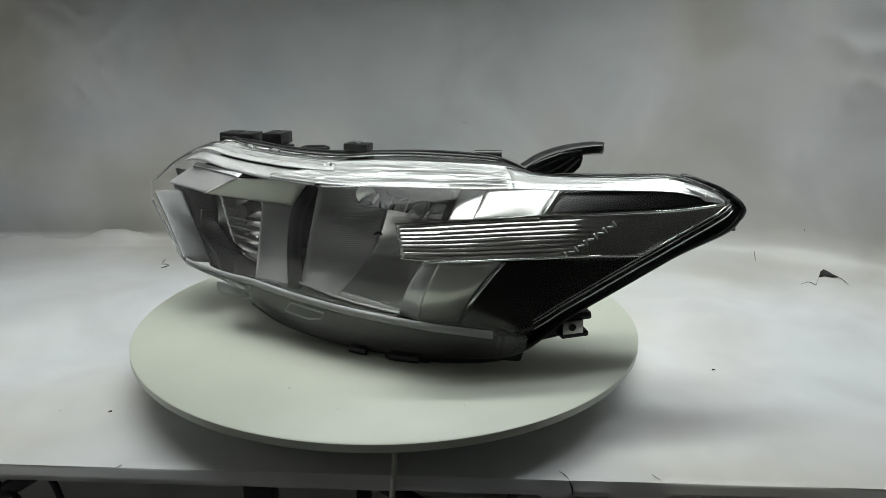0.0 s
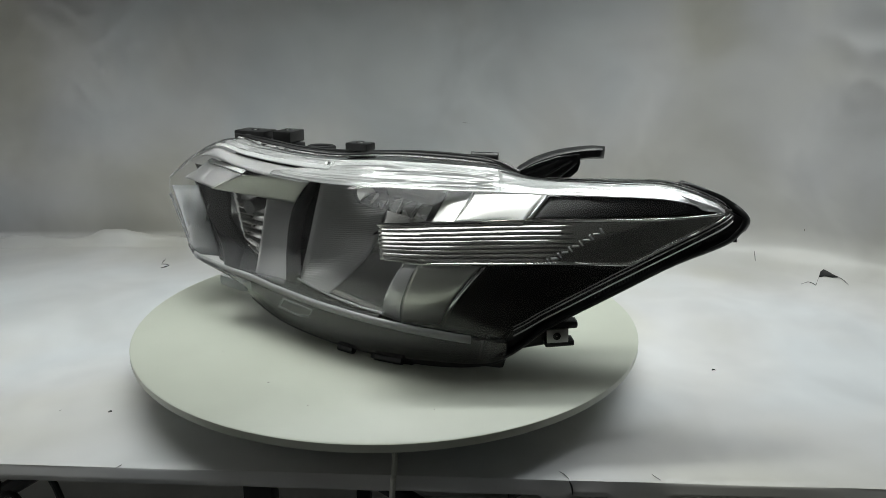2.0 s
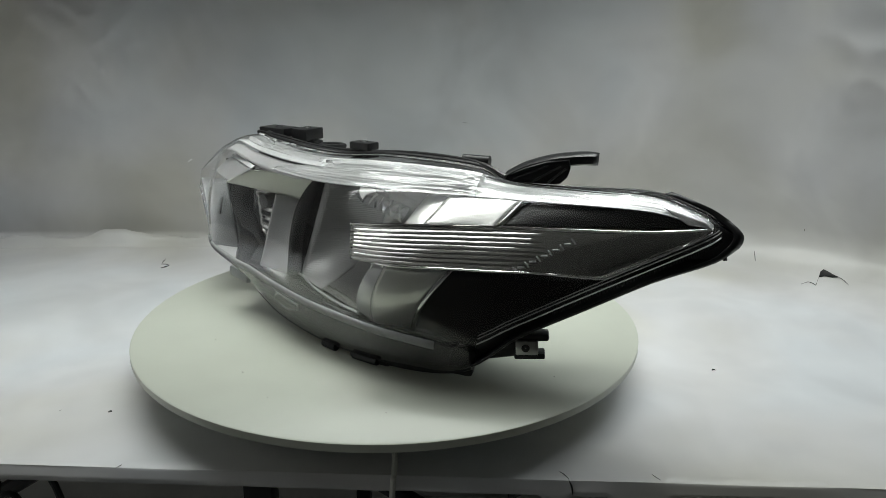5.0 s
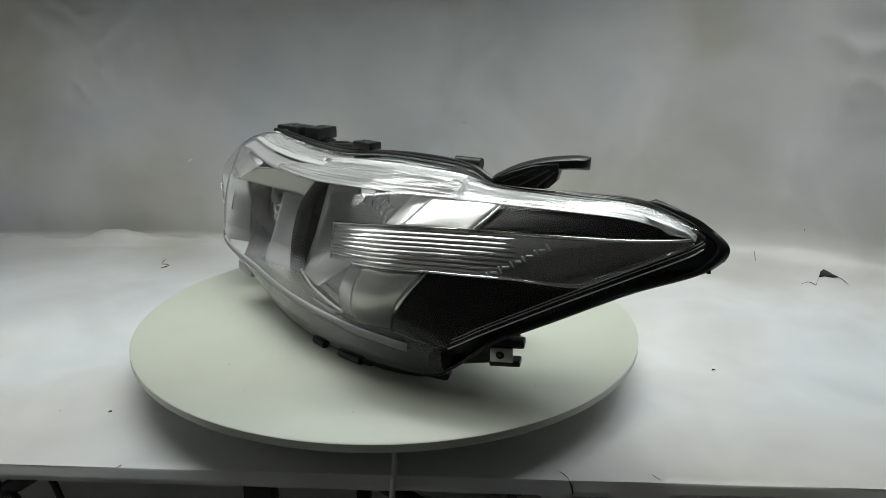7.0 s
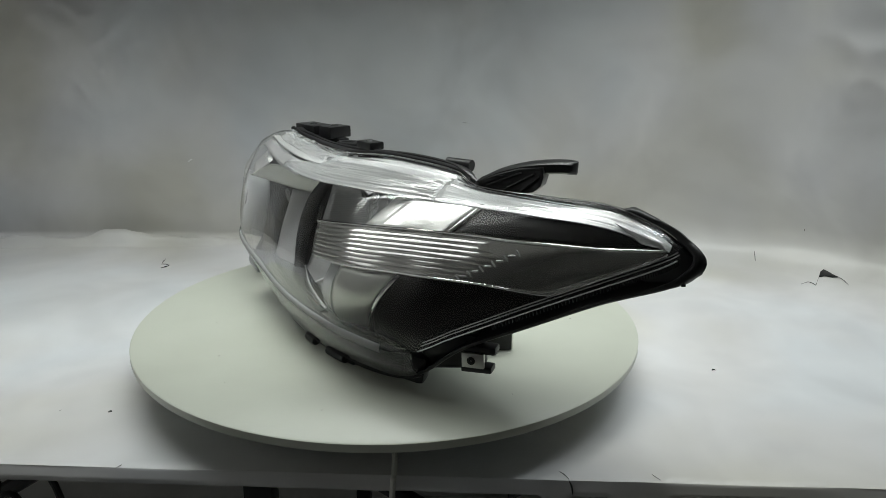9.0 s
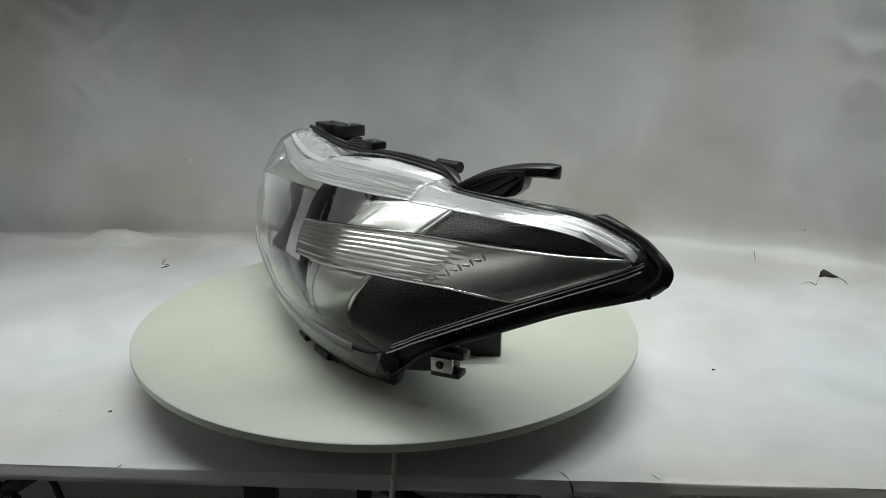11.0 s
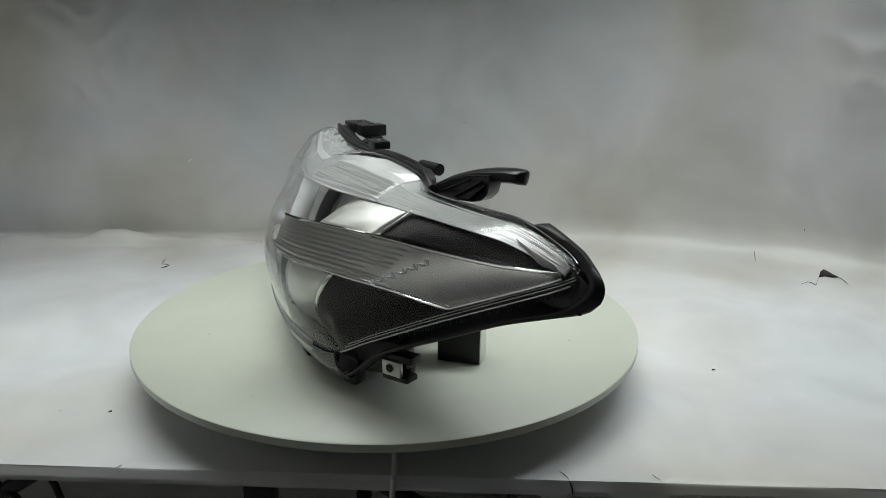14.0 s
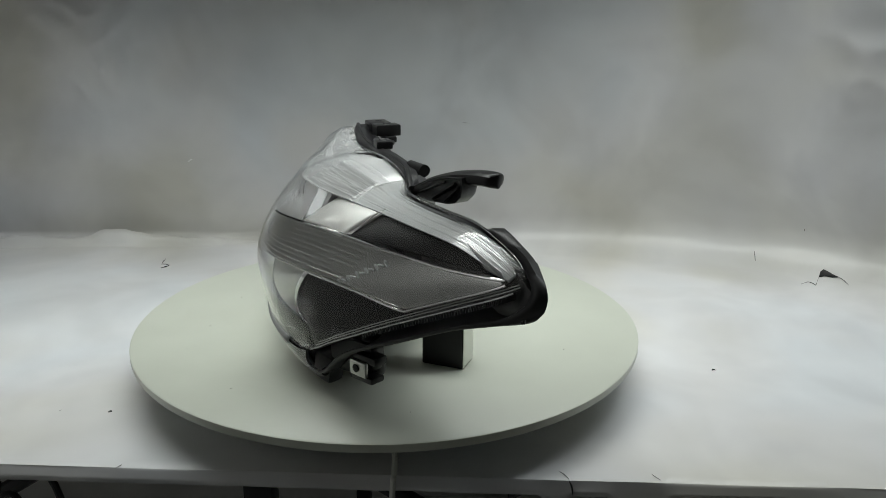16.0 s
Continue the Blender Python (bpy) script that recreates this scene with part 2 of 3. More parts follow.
def curled_edge():
    """The floor sheet's torn back edge, curling up against the wall."""
    rows = []
    for j in range(9):
        v = j / 8
        row = []
        for i in range(90):
            x = -0.80 + 0.56 * i / 89
            h = (0.018 + 0.020 * noise.noise(Vector((x * 9, 0, 2))) + 0.006 * noise.noise(Vector((x * 31, 0, 5)))) * min(1, i / 8, (89 - i) / 25)
            h = max(0.0015, h)
            y = 0.497 + 0.035 * v + 0.006 * noise.noise(Vector((x * 12, v * 2, 0)))
            row.append(Vector((x, y, TOP - 0.003 + 0.004 * v + h * v ** 2 + 0.002 * v * noise.noise(Vector((x * 25, v * 4, 1))))))
        rows.append(row)
    tagged(part("paper_edge", grid(rows), PAPER, sharp=50, thick=0.0006), "torn curling white paper edge along the backdrop", "paper")


curled_edge()


def scuff(pts, width, label="dark scuff mark on the white paper", mat=None, smooth=True):
    """A flat sliver of dirt, torn edge or pale spot through the points, tapering to its ends."""
    P = spline(pts, 5) if smooth else [Vector(a).lerp(Vector(b), k / 3) for a, b in zip(pts[:-1], pts[1:]) for k in range(4)]
    rows = [[], []]
    for i, p in enumerate(P):
        d = (P[min(i + 1, len(P) - 1)] - P[max(i - 1, 0)]).normalized()
        to_eye = (EYE - p).normalized()
        side = d.cross(to_eye).normalized() * width * 0.6 * (0.25 + 0.75 * math.sin(math.pi * (i + 0.5) / len(P)))
        for row, s in ((rows[0], 1), (rows[1], -1)):
            row.append(p + side * s + to_eye * 0.0012)
    return tagged(part("scuff", grid(rows), mat or INK, thick=0.0003), label, "scuff", "scuffs on the paper")


# outline of the hole where the sheet is torn
GAP = [(0.7146, 0.2729, -0.0535), (0.7252, 0.2877, -0.0487), (0.7313, 0.2905, -0.0457), (0.7352, 0.2849, -0.0469), (0.7396, 0.2747, -0.0496), (0.7447, 0.2646, -0.0512), (0.7343, 0.2666, -0.0522), (0.7255, 0.2734, -0.0519)]


def paper_damage():
    z = TOP + 0.0006
    scuff([(-0.392, 0.430, z), (-0.392, 0.415, z), (-0.390, 0.398, z)], 0.0011)
    scuff([(-0.391, 0.400, z), (-0.384, 0.399, z), (-0.374, 0.392, z)], 0.0009)
    scuff([(-0.386, 0.378, z), (-0.380, 0.385, z), (-0.376, 0.392, z)], 0.0014)
    scuff([(0.6375, 0.350, -0.030), (0.6385, 0.347, -0.040), (0.639, 0.345, -0.047)], 0.0009)
    scuff([(0.7185, 0.343, 0.0105), (0.7195, 0.343, 0.007)], 0.0010)
    scuff([(-0.3025, -0.127, z), (-0.3005, -0.1245, z), (-0.2985, -0.1265, z)], 0.0014)
    scuff([(0.3905, -0.0635, z), (0.393, -0.060, z), (0.3955, -0.0625, z)], 0.0014)
    scuff([(-0.3565, -0.120, z), (-0.354, -0.1195, z)], 0.0004)
    scuff([(0.136, 0.508, 0.1737), (0.143, 0.507, 0.1735), (0.150, 0.506, 0.173)], 0.0004)
    scuff([(0.157, -0.267, z), (0.161, -0.273, z), (0.1635, -0.280, z)], 0.0007, "dark tear at the front edge of the paper")
    scuff([(0.1635, -0.2820, TOP - 0.0005), (0.1655, -0.2845, TOP - 0.005), (0.1660, -0.2878, TOP - 0.0115)], 0.0016, "dark tear at the front edge of the paper")
    scuff([(0.243, -0.277, z), (0.2445, -0.281, z), (0.248, -0.287, z)], 0.0005, "dark tear at the front edge of the paper")
    scuff([(-0.259, -0.2365, TOP), (-0.256, -0.2335, z), (-0.2545, -0.2315, z)], 0.0005)
    # torn hole: its dark inside is a flat black sheet on the paper
    bm = bmesh.new()
    bm.faces.new([bm.verts.new(p) for p in GAP])
    tagged(part("paper_gap", bm, INK, thick=0.0004), "dark gap under a torn flap of paper", "tear")
    scuff([GAP[5], (0.7469, 0.2548, -0.0528), (0.7430, 0.2335, -0.0542)], 0.0009, "fine tear line in the white paper", smooth=False)
    scuff([(0.6686, 0.2434, -0.0544), (0.6862, 0.2546, -0.0547), (0.6898, 0.2488, -0.0547), (0.6899, 0.2371, -0.0546), GAP[0]], 0.0008, "fine tear line in the white paper", smooth=False)
    scuff([(-0.37, 0.549, 0.0965), (-0.364, 0.549, 0.1005), (-0.361, 0.549, 0.1015)], 0.0026, "small pale spot on the paper wall", PALE_SPOT)


paper_damage()


def room():
    # added room, mostly unseen; its light west wall and ceiling brighten the lens reflections
    for name, size, m, mat in (
        ("floor", (3.75, 4.2, 0.1), pose(-0.425, -1.2, -0.86), FLOOR),
        ("ceiling", (3.75, 4.2, 0.1), pose(-0.425, -1.2, 1.96), CEILING),
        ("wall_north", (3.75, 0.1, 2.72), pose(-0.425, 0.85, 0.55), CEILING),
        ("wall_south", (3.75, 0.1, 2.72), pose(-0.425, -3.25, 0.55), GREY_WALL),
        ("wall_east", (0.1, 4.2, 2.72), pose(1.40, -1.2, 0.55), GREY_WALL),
        ("wall_west", (0.1, 4.2, 2.72), pose(-2.25, -1.2, 0.55), WEST_BOUNCE),
    ):
        ob = part(name, block(size, bevel=0), mat)
        ob.matrix_world = m
        tagged(ob, "plain painted workshop " + name.split("_")[0] + " added to close the room", name.split("_")[0], kind="structure")


room()


def work_table():
    root = tagged(new("work_table"), "dark steel work table under the white paper sweep", "table")
    root.location = (0, 0, -0.81)
    tilt = pose(0, 0, 0, 0, 0, math.degrees(math.atan(LEAN)))
    def at(x, y, z):
        return tilt @ pose(x, y, z)
    bm = block((2.60, 0.80, 0.011), at(-0.19, 0.145, 0.81 + TOP - 0.0075), 0.001)
    part("tabletop", bm, TABLE, root)
    for x in (-1.40, -0.12, 1.05):
        for y in (-0.18, 0.55):
            part("leg", block((0.03, 0.03, 0.735), at(x, y, 0.3675), 0.002), STEEL_DARK, root)
    for y in (-0.18, 0.55):
        part("rail", block((2.42, 0.02, 0.035), at(-0.175, y, 0.715), 0.002), STEEL_DARK, root)
    for x, s in ((-0.40, 1), (0.06, -1)):
        part("brace", tube([at(x - 0.15 * s, -0.2, 0.58).translation, at(x + 0.08 * s, -0.2, 0.725).translation], 0.009), STEEL_DARK, root)


work_table()


def cables():
    for pts, r in (
        ([(-0.42, -0.17, -0.81), (-0.40, -0.19, -0.3), (-0.39, -0.2, -0.10), (-0.36, -0.205, -0.083), (-0.33, -0.2, -0.11), (-0.31, -0.19, -0.4), (-0.30, -0.15, -0.81)], 0.0035),
        ([(-0.45, -0.2, -0.81), (-0.39, -0.215, -0.2), (-0.375, -0.225, -0.095), (-0.355, -0.225, -0.10), (-0.36, -0.22, -0.2), (-0.30, -0.2, -0.81)], 0.003),
        ([(0.06, -0.20, -0.81), (0.10, -0.22, -0.2), (0.14, -0.235, -0.09), (0.19, -0.24, -0.085), (0.23, -0.235, -0.13), (0.24, -0.2, -0.81)], 0.004),
    ):
        tagged(part("cable", tube(spline(pts, 8), r), CABLE), "black cable hanging under the table edge", "cable", "cables under the table")


cables()


def power_lead():
    pts = [(0.004, -0.10, -0.048), (0.004, -0.20, -0.046), (0.003, -0.262, -0.047), (0.001, -0.272, -0.06), (0.0, -0.272, -0.10), (-0.002, -0.27, -0.3), (0.02, -0.25, -0.81)]
    ob = part("power_lead", tube(spline(pts, 8), 0.0028), CABLE_WHITE)
    tagged(ob, "white power lead of the turntable hanging over the edge", "cable")


power_lead()

# ---------------------------------------------------------------- turntable
TURNS = [(float(t), turn(t)) for t in range(17)]


def turntable():
    root = tagged(new("turntable"), "round pale white motorised photo turntable on the table", "turntable")
    root.location = (0, 0, TOP)
    base = lathe([(0.001, 0.0005), (0.15, 0.0005), (0.155, 0.004), (0.152, 0.034), (0.145, 0.038), (0.001, 0.038)], 96)
    part("base", base, material("base_grey", (0.30, 0.30, 0.28), 0.5), root, "grey drum base")
    part("bearing", lathe([(0.001, 0.037), (0.06, 0.037), (0.06, 0.047), (0.001, 0.047)], 48), STEEL_DARK, root)
    disc = part("disc", lathe([(0.001, 0.0), (0.2985, 0.0), (0.3000, -0.0012), (0.3000, -0.0075), (0.2990, -0.0095), (0.001, -0.0095)], 256), DISC, root, "smooth off-white disc", sharp=50)
    disc.location = (0, 0, -TOP)
    for x, y, s in ((-0.10, -0.19, 0.0012), (0.07, -0.235, 0.0008), (-0.17, -0.12, 0.0007), (0.2, 0.1, 0.001), (-0.05, -0.235, 0.0006), (0.215, -0.12, 0.0008)):
        speck = part("speck", block((s * 1.8, s, 0.0004), pose(x, y, 0.0002, 0, 0, 40 * x * 100), 0.0001), TABLE, disc)
    return disc


disc = turntable()

# ---------------------------------------------------------------- headlamp
# four guide curves of the outer lens, from the nose to the tail: lower rim, foot of the face, crease, upper seam
RIM = [(-0.297, 0.090, 0.131), (-0.261, 0.050, 0.084), (-0.235, 0.013, 0.067), (-0.188, -0.022, 0.056), (-0.158, -0.036, 0.036), (-0.118, -0.060, 0.018), (-0.060, -0.098, 0.012), (0.000, -0.128, 0.010), (0.055, -0.148, 0.012), (0.128, -0.168, 0.022), (0.182, -0.170, 0.062), (0.243, -0.157, 0.092), (0.304, -0.143, 0.121), (0.352, -0.133, 0.141), (0.369, -0.127, 0.155)]
FOOT = [(-0.299, 0.086, 0.130), (-0.267, 0.047, 0.089), (-0.242, 0.010, 0.073), (-0.189, -0.034, 0.069), (-0.151, -0.063, 0.069), (-0.107, -0.093, 0.064), (-0.053, -0.129, 0.061), (0.008, -0.160, 0.058), (0.065, -0.180, 0.055), (0.130, -0.184, 0.051), (0.177, -0.176, 0.073), (0.237, -0.164, 0.103), (0.298, -0.150, 0.132), (0.347, -0.138, 0.155), (0.362, -0.128, 0.163)]
CREASE = [(-0.302, 0.096, 0.150), (-0.266, 0.082, 0.180), (-0.234, 0.056, 0.193), (-0.189, 0.018, 0.188), (-0.152, -0.013, 0.185), (-0.117, -0.041, 0.185), (-0.072, -0.073, 0.186), (-0.015, -0.107, 0.189), (0.050, -0.124, 0.190), (0.120, -0.128, 0.189), (0.175, -0.128, 0.188), (0.237, -0.133, 0.188), (0.298, -0.135, 0.186), (0.340, -0.133, 0.176), (0.360, -0.127, 0.168)]
SEAM = [(-0.296, 0.110, 0.157), (-0.240, 0.105, 0.187), (-0.200, 0.080, 0.206), (-0.172, 0.060, 0.204), (-0.140, 0.043, 0.201), (-0.104, 0.025, 0.198), (-0.057, 0.013, 0.196), (-0.005, -0.010, 0.202), (0.045, -0.028, 0.204), (0.120, -0.060, 0.203), (0.155, -0.078, 0.193), (0.235, -0.100, 0.196), (0.298, -0.112, 0.197), (0.342, -0.114, 0.183), (0.360, -0.118, 0.173)]
FINE = 7
rim, foot, crease, seam = (spline(c, FINE) for c in (RIM, FOOT, CREASE, SEAM))
COLS = len(foot)
# how far the face bows outwards, from the nose to the tail
BULGE = np.interp([i / FINE for i in range(COLS)], [0, 2, 4, 5, 6, 7, 8, 9, 11, 14], [0.0, 0.001, 0.003, 0.007, 0.013, 0.016, 0.013, 0.008, 0.0045, 0.003])


def face(i, v, inset=0.0):
    """A point on the lens face at column i, v from foot (0) to crease (1), inset metres inwards."""
    a, b = foot[i], crease[i]
    k = v ** 2.4
    t = foot[min(i + 1, COLS - 1)] - foot[max(i - 1, 0)]
    n = Vector((-t.y, t.x, 0)).normalized()
    span = min(1.0, (b.z - a.z) / 0.13)
    out = BULGE[i] * span * math.sin(math.pi * min(1, v)) ** 1.2 - inset
    return Vector((a.x + (b.x - a.x) * k, a.y + (b.y - a.y) * k, a.z + (b.z - a.z) * v)) - n * out


FOOT_X = [p.x for p in foot]


def on_face(x, z, inset=0.0):
    i = float(np.interp(x, FOOT_X, range(COLS)))
    i0 = min(int(i), COLS - 2)
    f = i - i0
    zb, zt = foot[i0].lerp(foot[i0 + 1], f).z, crease[i0].lerp(crease[i0 + 1], f).z
    v = max(0.0, min(1.0, (z - zb) / max(1e-4, zt - zb)))
    p = face(i0, v, inset).lerp(face(i0 + 1, v, inset), f)
    return Vector((p.x, p.y, z))


# corners of the black cap round the tail
TAIL = [(0.296, -0.104, 0.188), (0.312, -0.088, 0.183), (0.347, -0.093, 0.175), (0.369, -0.105, 0.165), (0.376, -0.114, 0.157), (0.373, -0.122, 0.147), (0.364, -0.128, 0.142), (0.335, -0.122, 0.136), (0.300, -0.112, 0.140), (0.356, -0.122, 0.172), (0.338, -0.118, 0.180), (0.377, -0.123, 0.161)]


def headlamp():
    root = tagged(new("headlamp"), "clear-lens car headlamp with black housing and chrome reflectors on the turntable", "headlamp")

    # outer lens
    rows = [[face(i, v / 18) for i in range(COLS)] for v in range(19)]
    for j in range(1, 25):
        v = j / 24
        row = []
        for i in range(COLS):
            p = crease[i].lerp(seam[i], v)
            w = min(1, max(0, (crease[i] - seam[i]).length / 0.06))
            ridge = 0.0004 * w * abs(math.sin(12 * math.pi * v)) if 14 < j < 24 else 0.0005 * w * noise.noise(Vector((i * 0.12, v * 9, 2.0)))
            row.append(p + Vector((0, 0, 0.007 * w * math.sin(math.pi * v) + ridge)))
        rows.append(row)
    lens = part("lens", grid(rows), CLEAR, root, "clear glossy polycarbonate lens with a ribbed upper edge", sharp=50, thick=0.0022)
    last = 9 * FINE + 2
    rows = []
    for j in range(9):
        v = j / 8
        rows.append([rim[i].lerp(foot[i], v) + Vector((0, -0.005 * math.sin(math.pi * v), 0)) for i in range(last)])
    skirt = part("lens_skirt", grid(rows), CLEAR_SKIRT, root, "smoky grey lower lens skirt", thick=0.0022)
    for ob in (lens, skirt):
        ob.visible_shadow = False
        ob.modifiers["thickness"].use_rim = False
    rows = [[], [], [], []]
    for i in range(2 * FINE, int(8.8 * FINE)):
        t = foot[min(i + 1, COLS - 1)] - foot[i - 1]
        out = Vector((t.y, -t.x, 0)).normalized()
        for row, a, z in zip(rows, (0.0006, 0.0022, 0.0026, 0.0012), (0.0035, 0.0010, -0.0015, -0.0050)):
            row.append(foot[i] + out * a + Vector((0, 0, z)))
    part("foot_flange", grid(rows), FLANGE, root, "pale frosted flange along the foot of the lens", sharp=60, thick=0.0008)

    # black housing shell behind the lens
    def back_y(x):
        return float(np.interp(x, [-0.3, -0.1, 0.05, 0.12, 0.15, 0.2, 0.30, 0.345, 0.38], [0.130, 0.11, 0.04, -0.02, -0.045, -0.07, -0.089, -0.099, -0.118]))
    tip = []
    for k in range(1, 8):
        a = k / 8
        tip.append(seam[-1].lerp(rim[-1], a) + Vector((0.007, -0.001, 0.001)) * math.sin(math.pi * a))
    loop = [(p, 1) for p in seam] + [(p, 1 - 2 * (k + 1) / 8) for k, p in enumerate(tip)] + [(p, -1) for p in reversed(rim)]
    rings = [[], [], [], [], []]
    for p, s in loop:
        back = max(0.0, min(1.0, (-0.185 - p.x) / 0.06))
        p = p + Vector((0.022, 0.022, -0.012 * s)) * back * back * (3 - 2 * back)
        by = max(back_y(p.x), p.y + 0.008)
        zc = 0.5 * (float(np.interp(p.x, FOOT_X, [q.z for q in seam])) + float(np.interp(p.x, FOOT_X, [q.z for q in rim])))
        flare = max(0.0, min(1.0, (p.x - 0.30) / 0.06)) * 0.009
        rings[0].append(p + Vector((0, 0, 0.0005 * s)))
        lift = 0.0 if s > 0 and 0.14 < p.x < 0.31 else 1.0
        low = 1.0 - lift
        rings[1].append(p + Vector((flare * 0.6, 0.003 - 0.002 * low, 0.003 * s * lift - 0.001 * low)))
        rings[2].append(p + Vector((flare, min(0.014, 0.6 * (by - p.y)) * (1 - 0.7 * low), 0.0025 * s * lift - flare * 0.3 - 0.006 * low)))
        rings[3].append(Vector((p.x * 0.98 + flare, p.y + 0.55 * (by - p.y), p.z - (0.15 + 0.4 * low) * (p.z - zc))))
        rings[4].append(Vector((p.x * 0.9 - 0.005, by, zc + 0.55 * (p.z - zc))))
    bm = grid(rings, closed=True)
    bm.verts.ensure_lookup_table()
    n = len(loop)
    rows_back = [[rings[4][i].lerp(rings[4][n - 1 - i], j / 4) for i in range(COLS)] for j in range(5)]
    grid(rows_back, bm)
    bm.faces.new([bm.verts.new(p) for p in rings[4][COLS - 1:COLS + 8]])
    part("housing", bm, BLACK, root, "black moulded plastic housing", sharp=55, thick=0.002, offset=0.0)
    bm = bmesh.new()
    for p in TAIL:
        bm.verts.new(p)
    bmesh.ops.convex_hull(bm, input=bm.verts)
    bmesh.ops.bevel(bm, geom=bm.edges, offset=0.0022, segments=2, affect="EDGES", profile=0.6)
    part("tail_cap", bm, BLACK, root, "angular black tail cap", sharp=35)
    part("tail_peg", tube([(0.3655, -0.1255, 0.145), (0.3665, -0.1260, 0.1395)], 0.0020, 8), BLACK, root)
    # highlights along the tail's lens rim, drawn as thin bright tubes
    for inset, dz, r in ((-0.0014, 0.0002, 0.0007), (0.0055, 0.0035, 0.0005), (0.0085, 0.0058, 0.0005)):
        pts = [foot[i] + Vector((0, inset, dz)) for i in range(9 * FINE + 2, 14 * FINE, 2)]
        part("rim_glint", tube(pts, r, 6), TRIM, root, "lens rim highlight drawn as a thin bright tube")
    for k in range(9):
        a = seam[13 * FINE - 2].lerp(seam[-1], k / 8) + Vector((0.002, 0.001, 0.0005))
        part("tip_rib", tube([a + Vector((-0.003, -0.007, -0.003)), a + Vector((0.0015, 0.001, 0.0008)), a + Vector((0.002, 0.006, -0.002))], 0.0007, 6), CLEAR, root)
    bm = bmesh.new()
    for k in range(70):
        f = 10.6 * FINE + k * 3.3 * FINE / 69
        a = foot[int(f)].lerp(foot[int(f) + 1], f - int(f))
        tube([a + Vector((0.0008, -0.0006, -0.0045)), a + Vector((0, -0.0010, 0.0005))], 0.0005, 5, bm)
    part("groove_teeth", bm, LEDGE, root, "fine black teeth along the tail rim")
    # lower black lip with clip tongues
    lip = [rim[i] + Vector((0, 0.004, -0.002)) for i in range(4 * FINE, last)]
    part("lower_lip", tube(lip, 0.0042, 8), BLACK, root)
    for x0, x1 in ((-0.045, -0.022), (0.0, 0.038)):
        pts = [on for on in lip if x0 <= on.x <= x1]
        part("clip_tongue", tube([p + Vector((0, -0.003, -0.004)) for p in pts], 0.0048, 8), BLACK, root)

    # lower dark inner edge under the reflectors
    rows = [[face(i, 0.0, 0.006) + Vector((0, 0, -0.003)) for i in range(3 * FINE, 9 * FINE)], [face(i, 0.0, 0.036) + Vector((0, 0, -0.012)) for i in range(3 * FINE, 9 * FINE)], [face(i, 0.0, 0.075) + Vector((0, 0, -0.024)) for i in range(3 * FINE, 9 * FINE)]]
    part("inner_sill", grid(rows), LEDGE, root, "gloss black inner ledge", thick=0.002)

    # ---- panels of the side half
    part("upper_bezel", patch((0.180, -0.119, 0.184), (0.306, -0.130, 0.182), (0.156, -0.146, 0.163), (0.338, -0.128, 0.168), 0.003), GRAIN, root, "grained black bezel panel", thick=0.002)
    part("lower_bezel", patch((0.113, -0.166, 0.122), (0.268, -0.148, 0.121), (0.072, -0.147, 0.048), (0.133, -0.172, 0.049), 0.003, bow=(-0.006, -0.009, 0), bow_right=0.0), GRAIN, root, "grained black bezel panel", thick=0.002)
    part("corner_trim", patch((0.306, -0.130, 0.187), (0.346, -0.131, 0.175), (0.330, -0.131, 0.172), (0.350, -0.131, 0.170), 0.001), TRIM, root, thick=0.0015)
    part("upper_silver_panel", patch((0.105, -0.117, 0.187), (0.177, -0.121, 0.186), (0.083, -0.154, 0.161), (0.151, -0.152, 0.161), 0.003), SATIN, root, "satin silver panel", thick=0.002)
    part("upper_silver_edge", patch((0.178, -0.121, 0.187), (0.183, -0.119, 0.186), (0.154, -0.149, 0.163), (0.160, -0.147, 0.163), 0.001), CHROME, root, thick=0.0015)
    part("upper_side_trim", patch((0.080, -0.094, 0.186), (0.104, -0.112, 0.187), (0.060, -0.141, 0.156), (0.083, -0.153, 0.158), 0.002), SATIN, root, thick=0.0015)
    part("lower_silver_panel", patch((0.050, -0.167, 0.122), (0.112, -0.167, 0.121), (0.031, -0.146, 0.051), (0.070, -0.146, 0.050), 0.004, bow=(-0.006, -0.009, 0)), PALE, root, "pale satin silver panel", thick=0.002)
    part("lower_silver_edge", patch((0.112, -0.169, 0.121), (0.117, -0.167, 0.121), (0.069, -0.148, 0.048), (0.074, -0.149, 0.048), 0.001, bow=(-0.006, -0.009, 0)), CHROME, root, thick=0.0015)
    part("lower_side_trim", patch((0.036, -0.160, 0.122), (0.050, -0.167, 0.121), (0.010, -0.135, 0.055), (0.031, -0.147, 0.052), 0.001, bow=(-0.006, -0.009, 0)), TRIM, root, thick=0.0015)

    # ---- light strip along the side
    def strip_edge(x):
        hi = float(np.interp(x, [0.02, 0.07, 0.15, 0.30, 0.355], [0.155, 0.1595, 0.1625, 0.166, 0.169]))
        lo = float(np.interp(x, [0.02, 0.11, 0.20, 0.258, 0.355], [0.124, 0.126, 0.126, 0.122, 0.166]))
        return hi, lo
    xs = [0.020 + (0.355 - 0.020) * i / 70 for i in range(71)]
    rows = []
    for j in range(37):
        v = j / 36
        row = []
        for x in xs:
            hi, lo = strip_edge(x)
            rib = (0.0010 + 0.0004 * noise.noise(Vector((x * 25, v * 9, 0)))) * abs(math.sin(9 * math.pi * v + 0.5 * noise.noise(Vector((x * 14, v * 3, 5))))) * max(0, min(1, (0.215 - 0.02 * v - x) / 0.02))
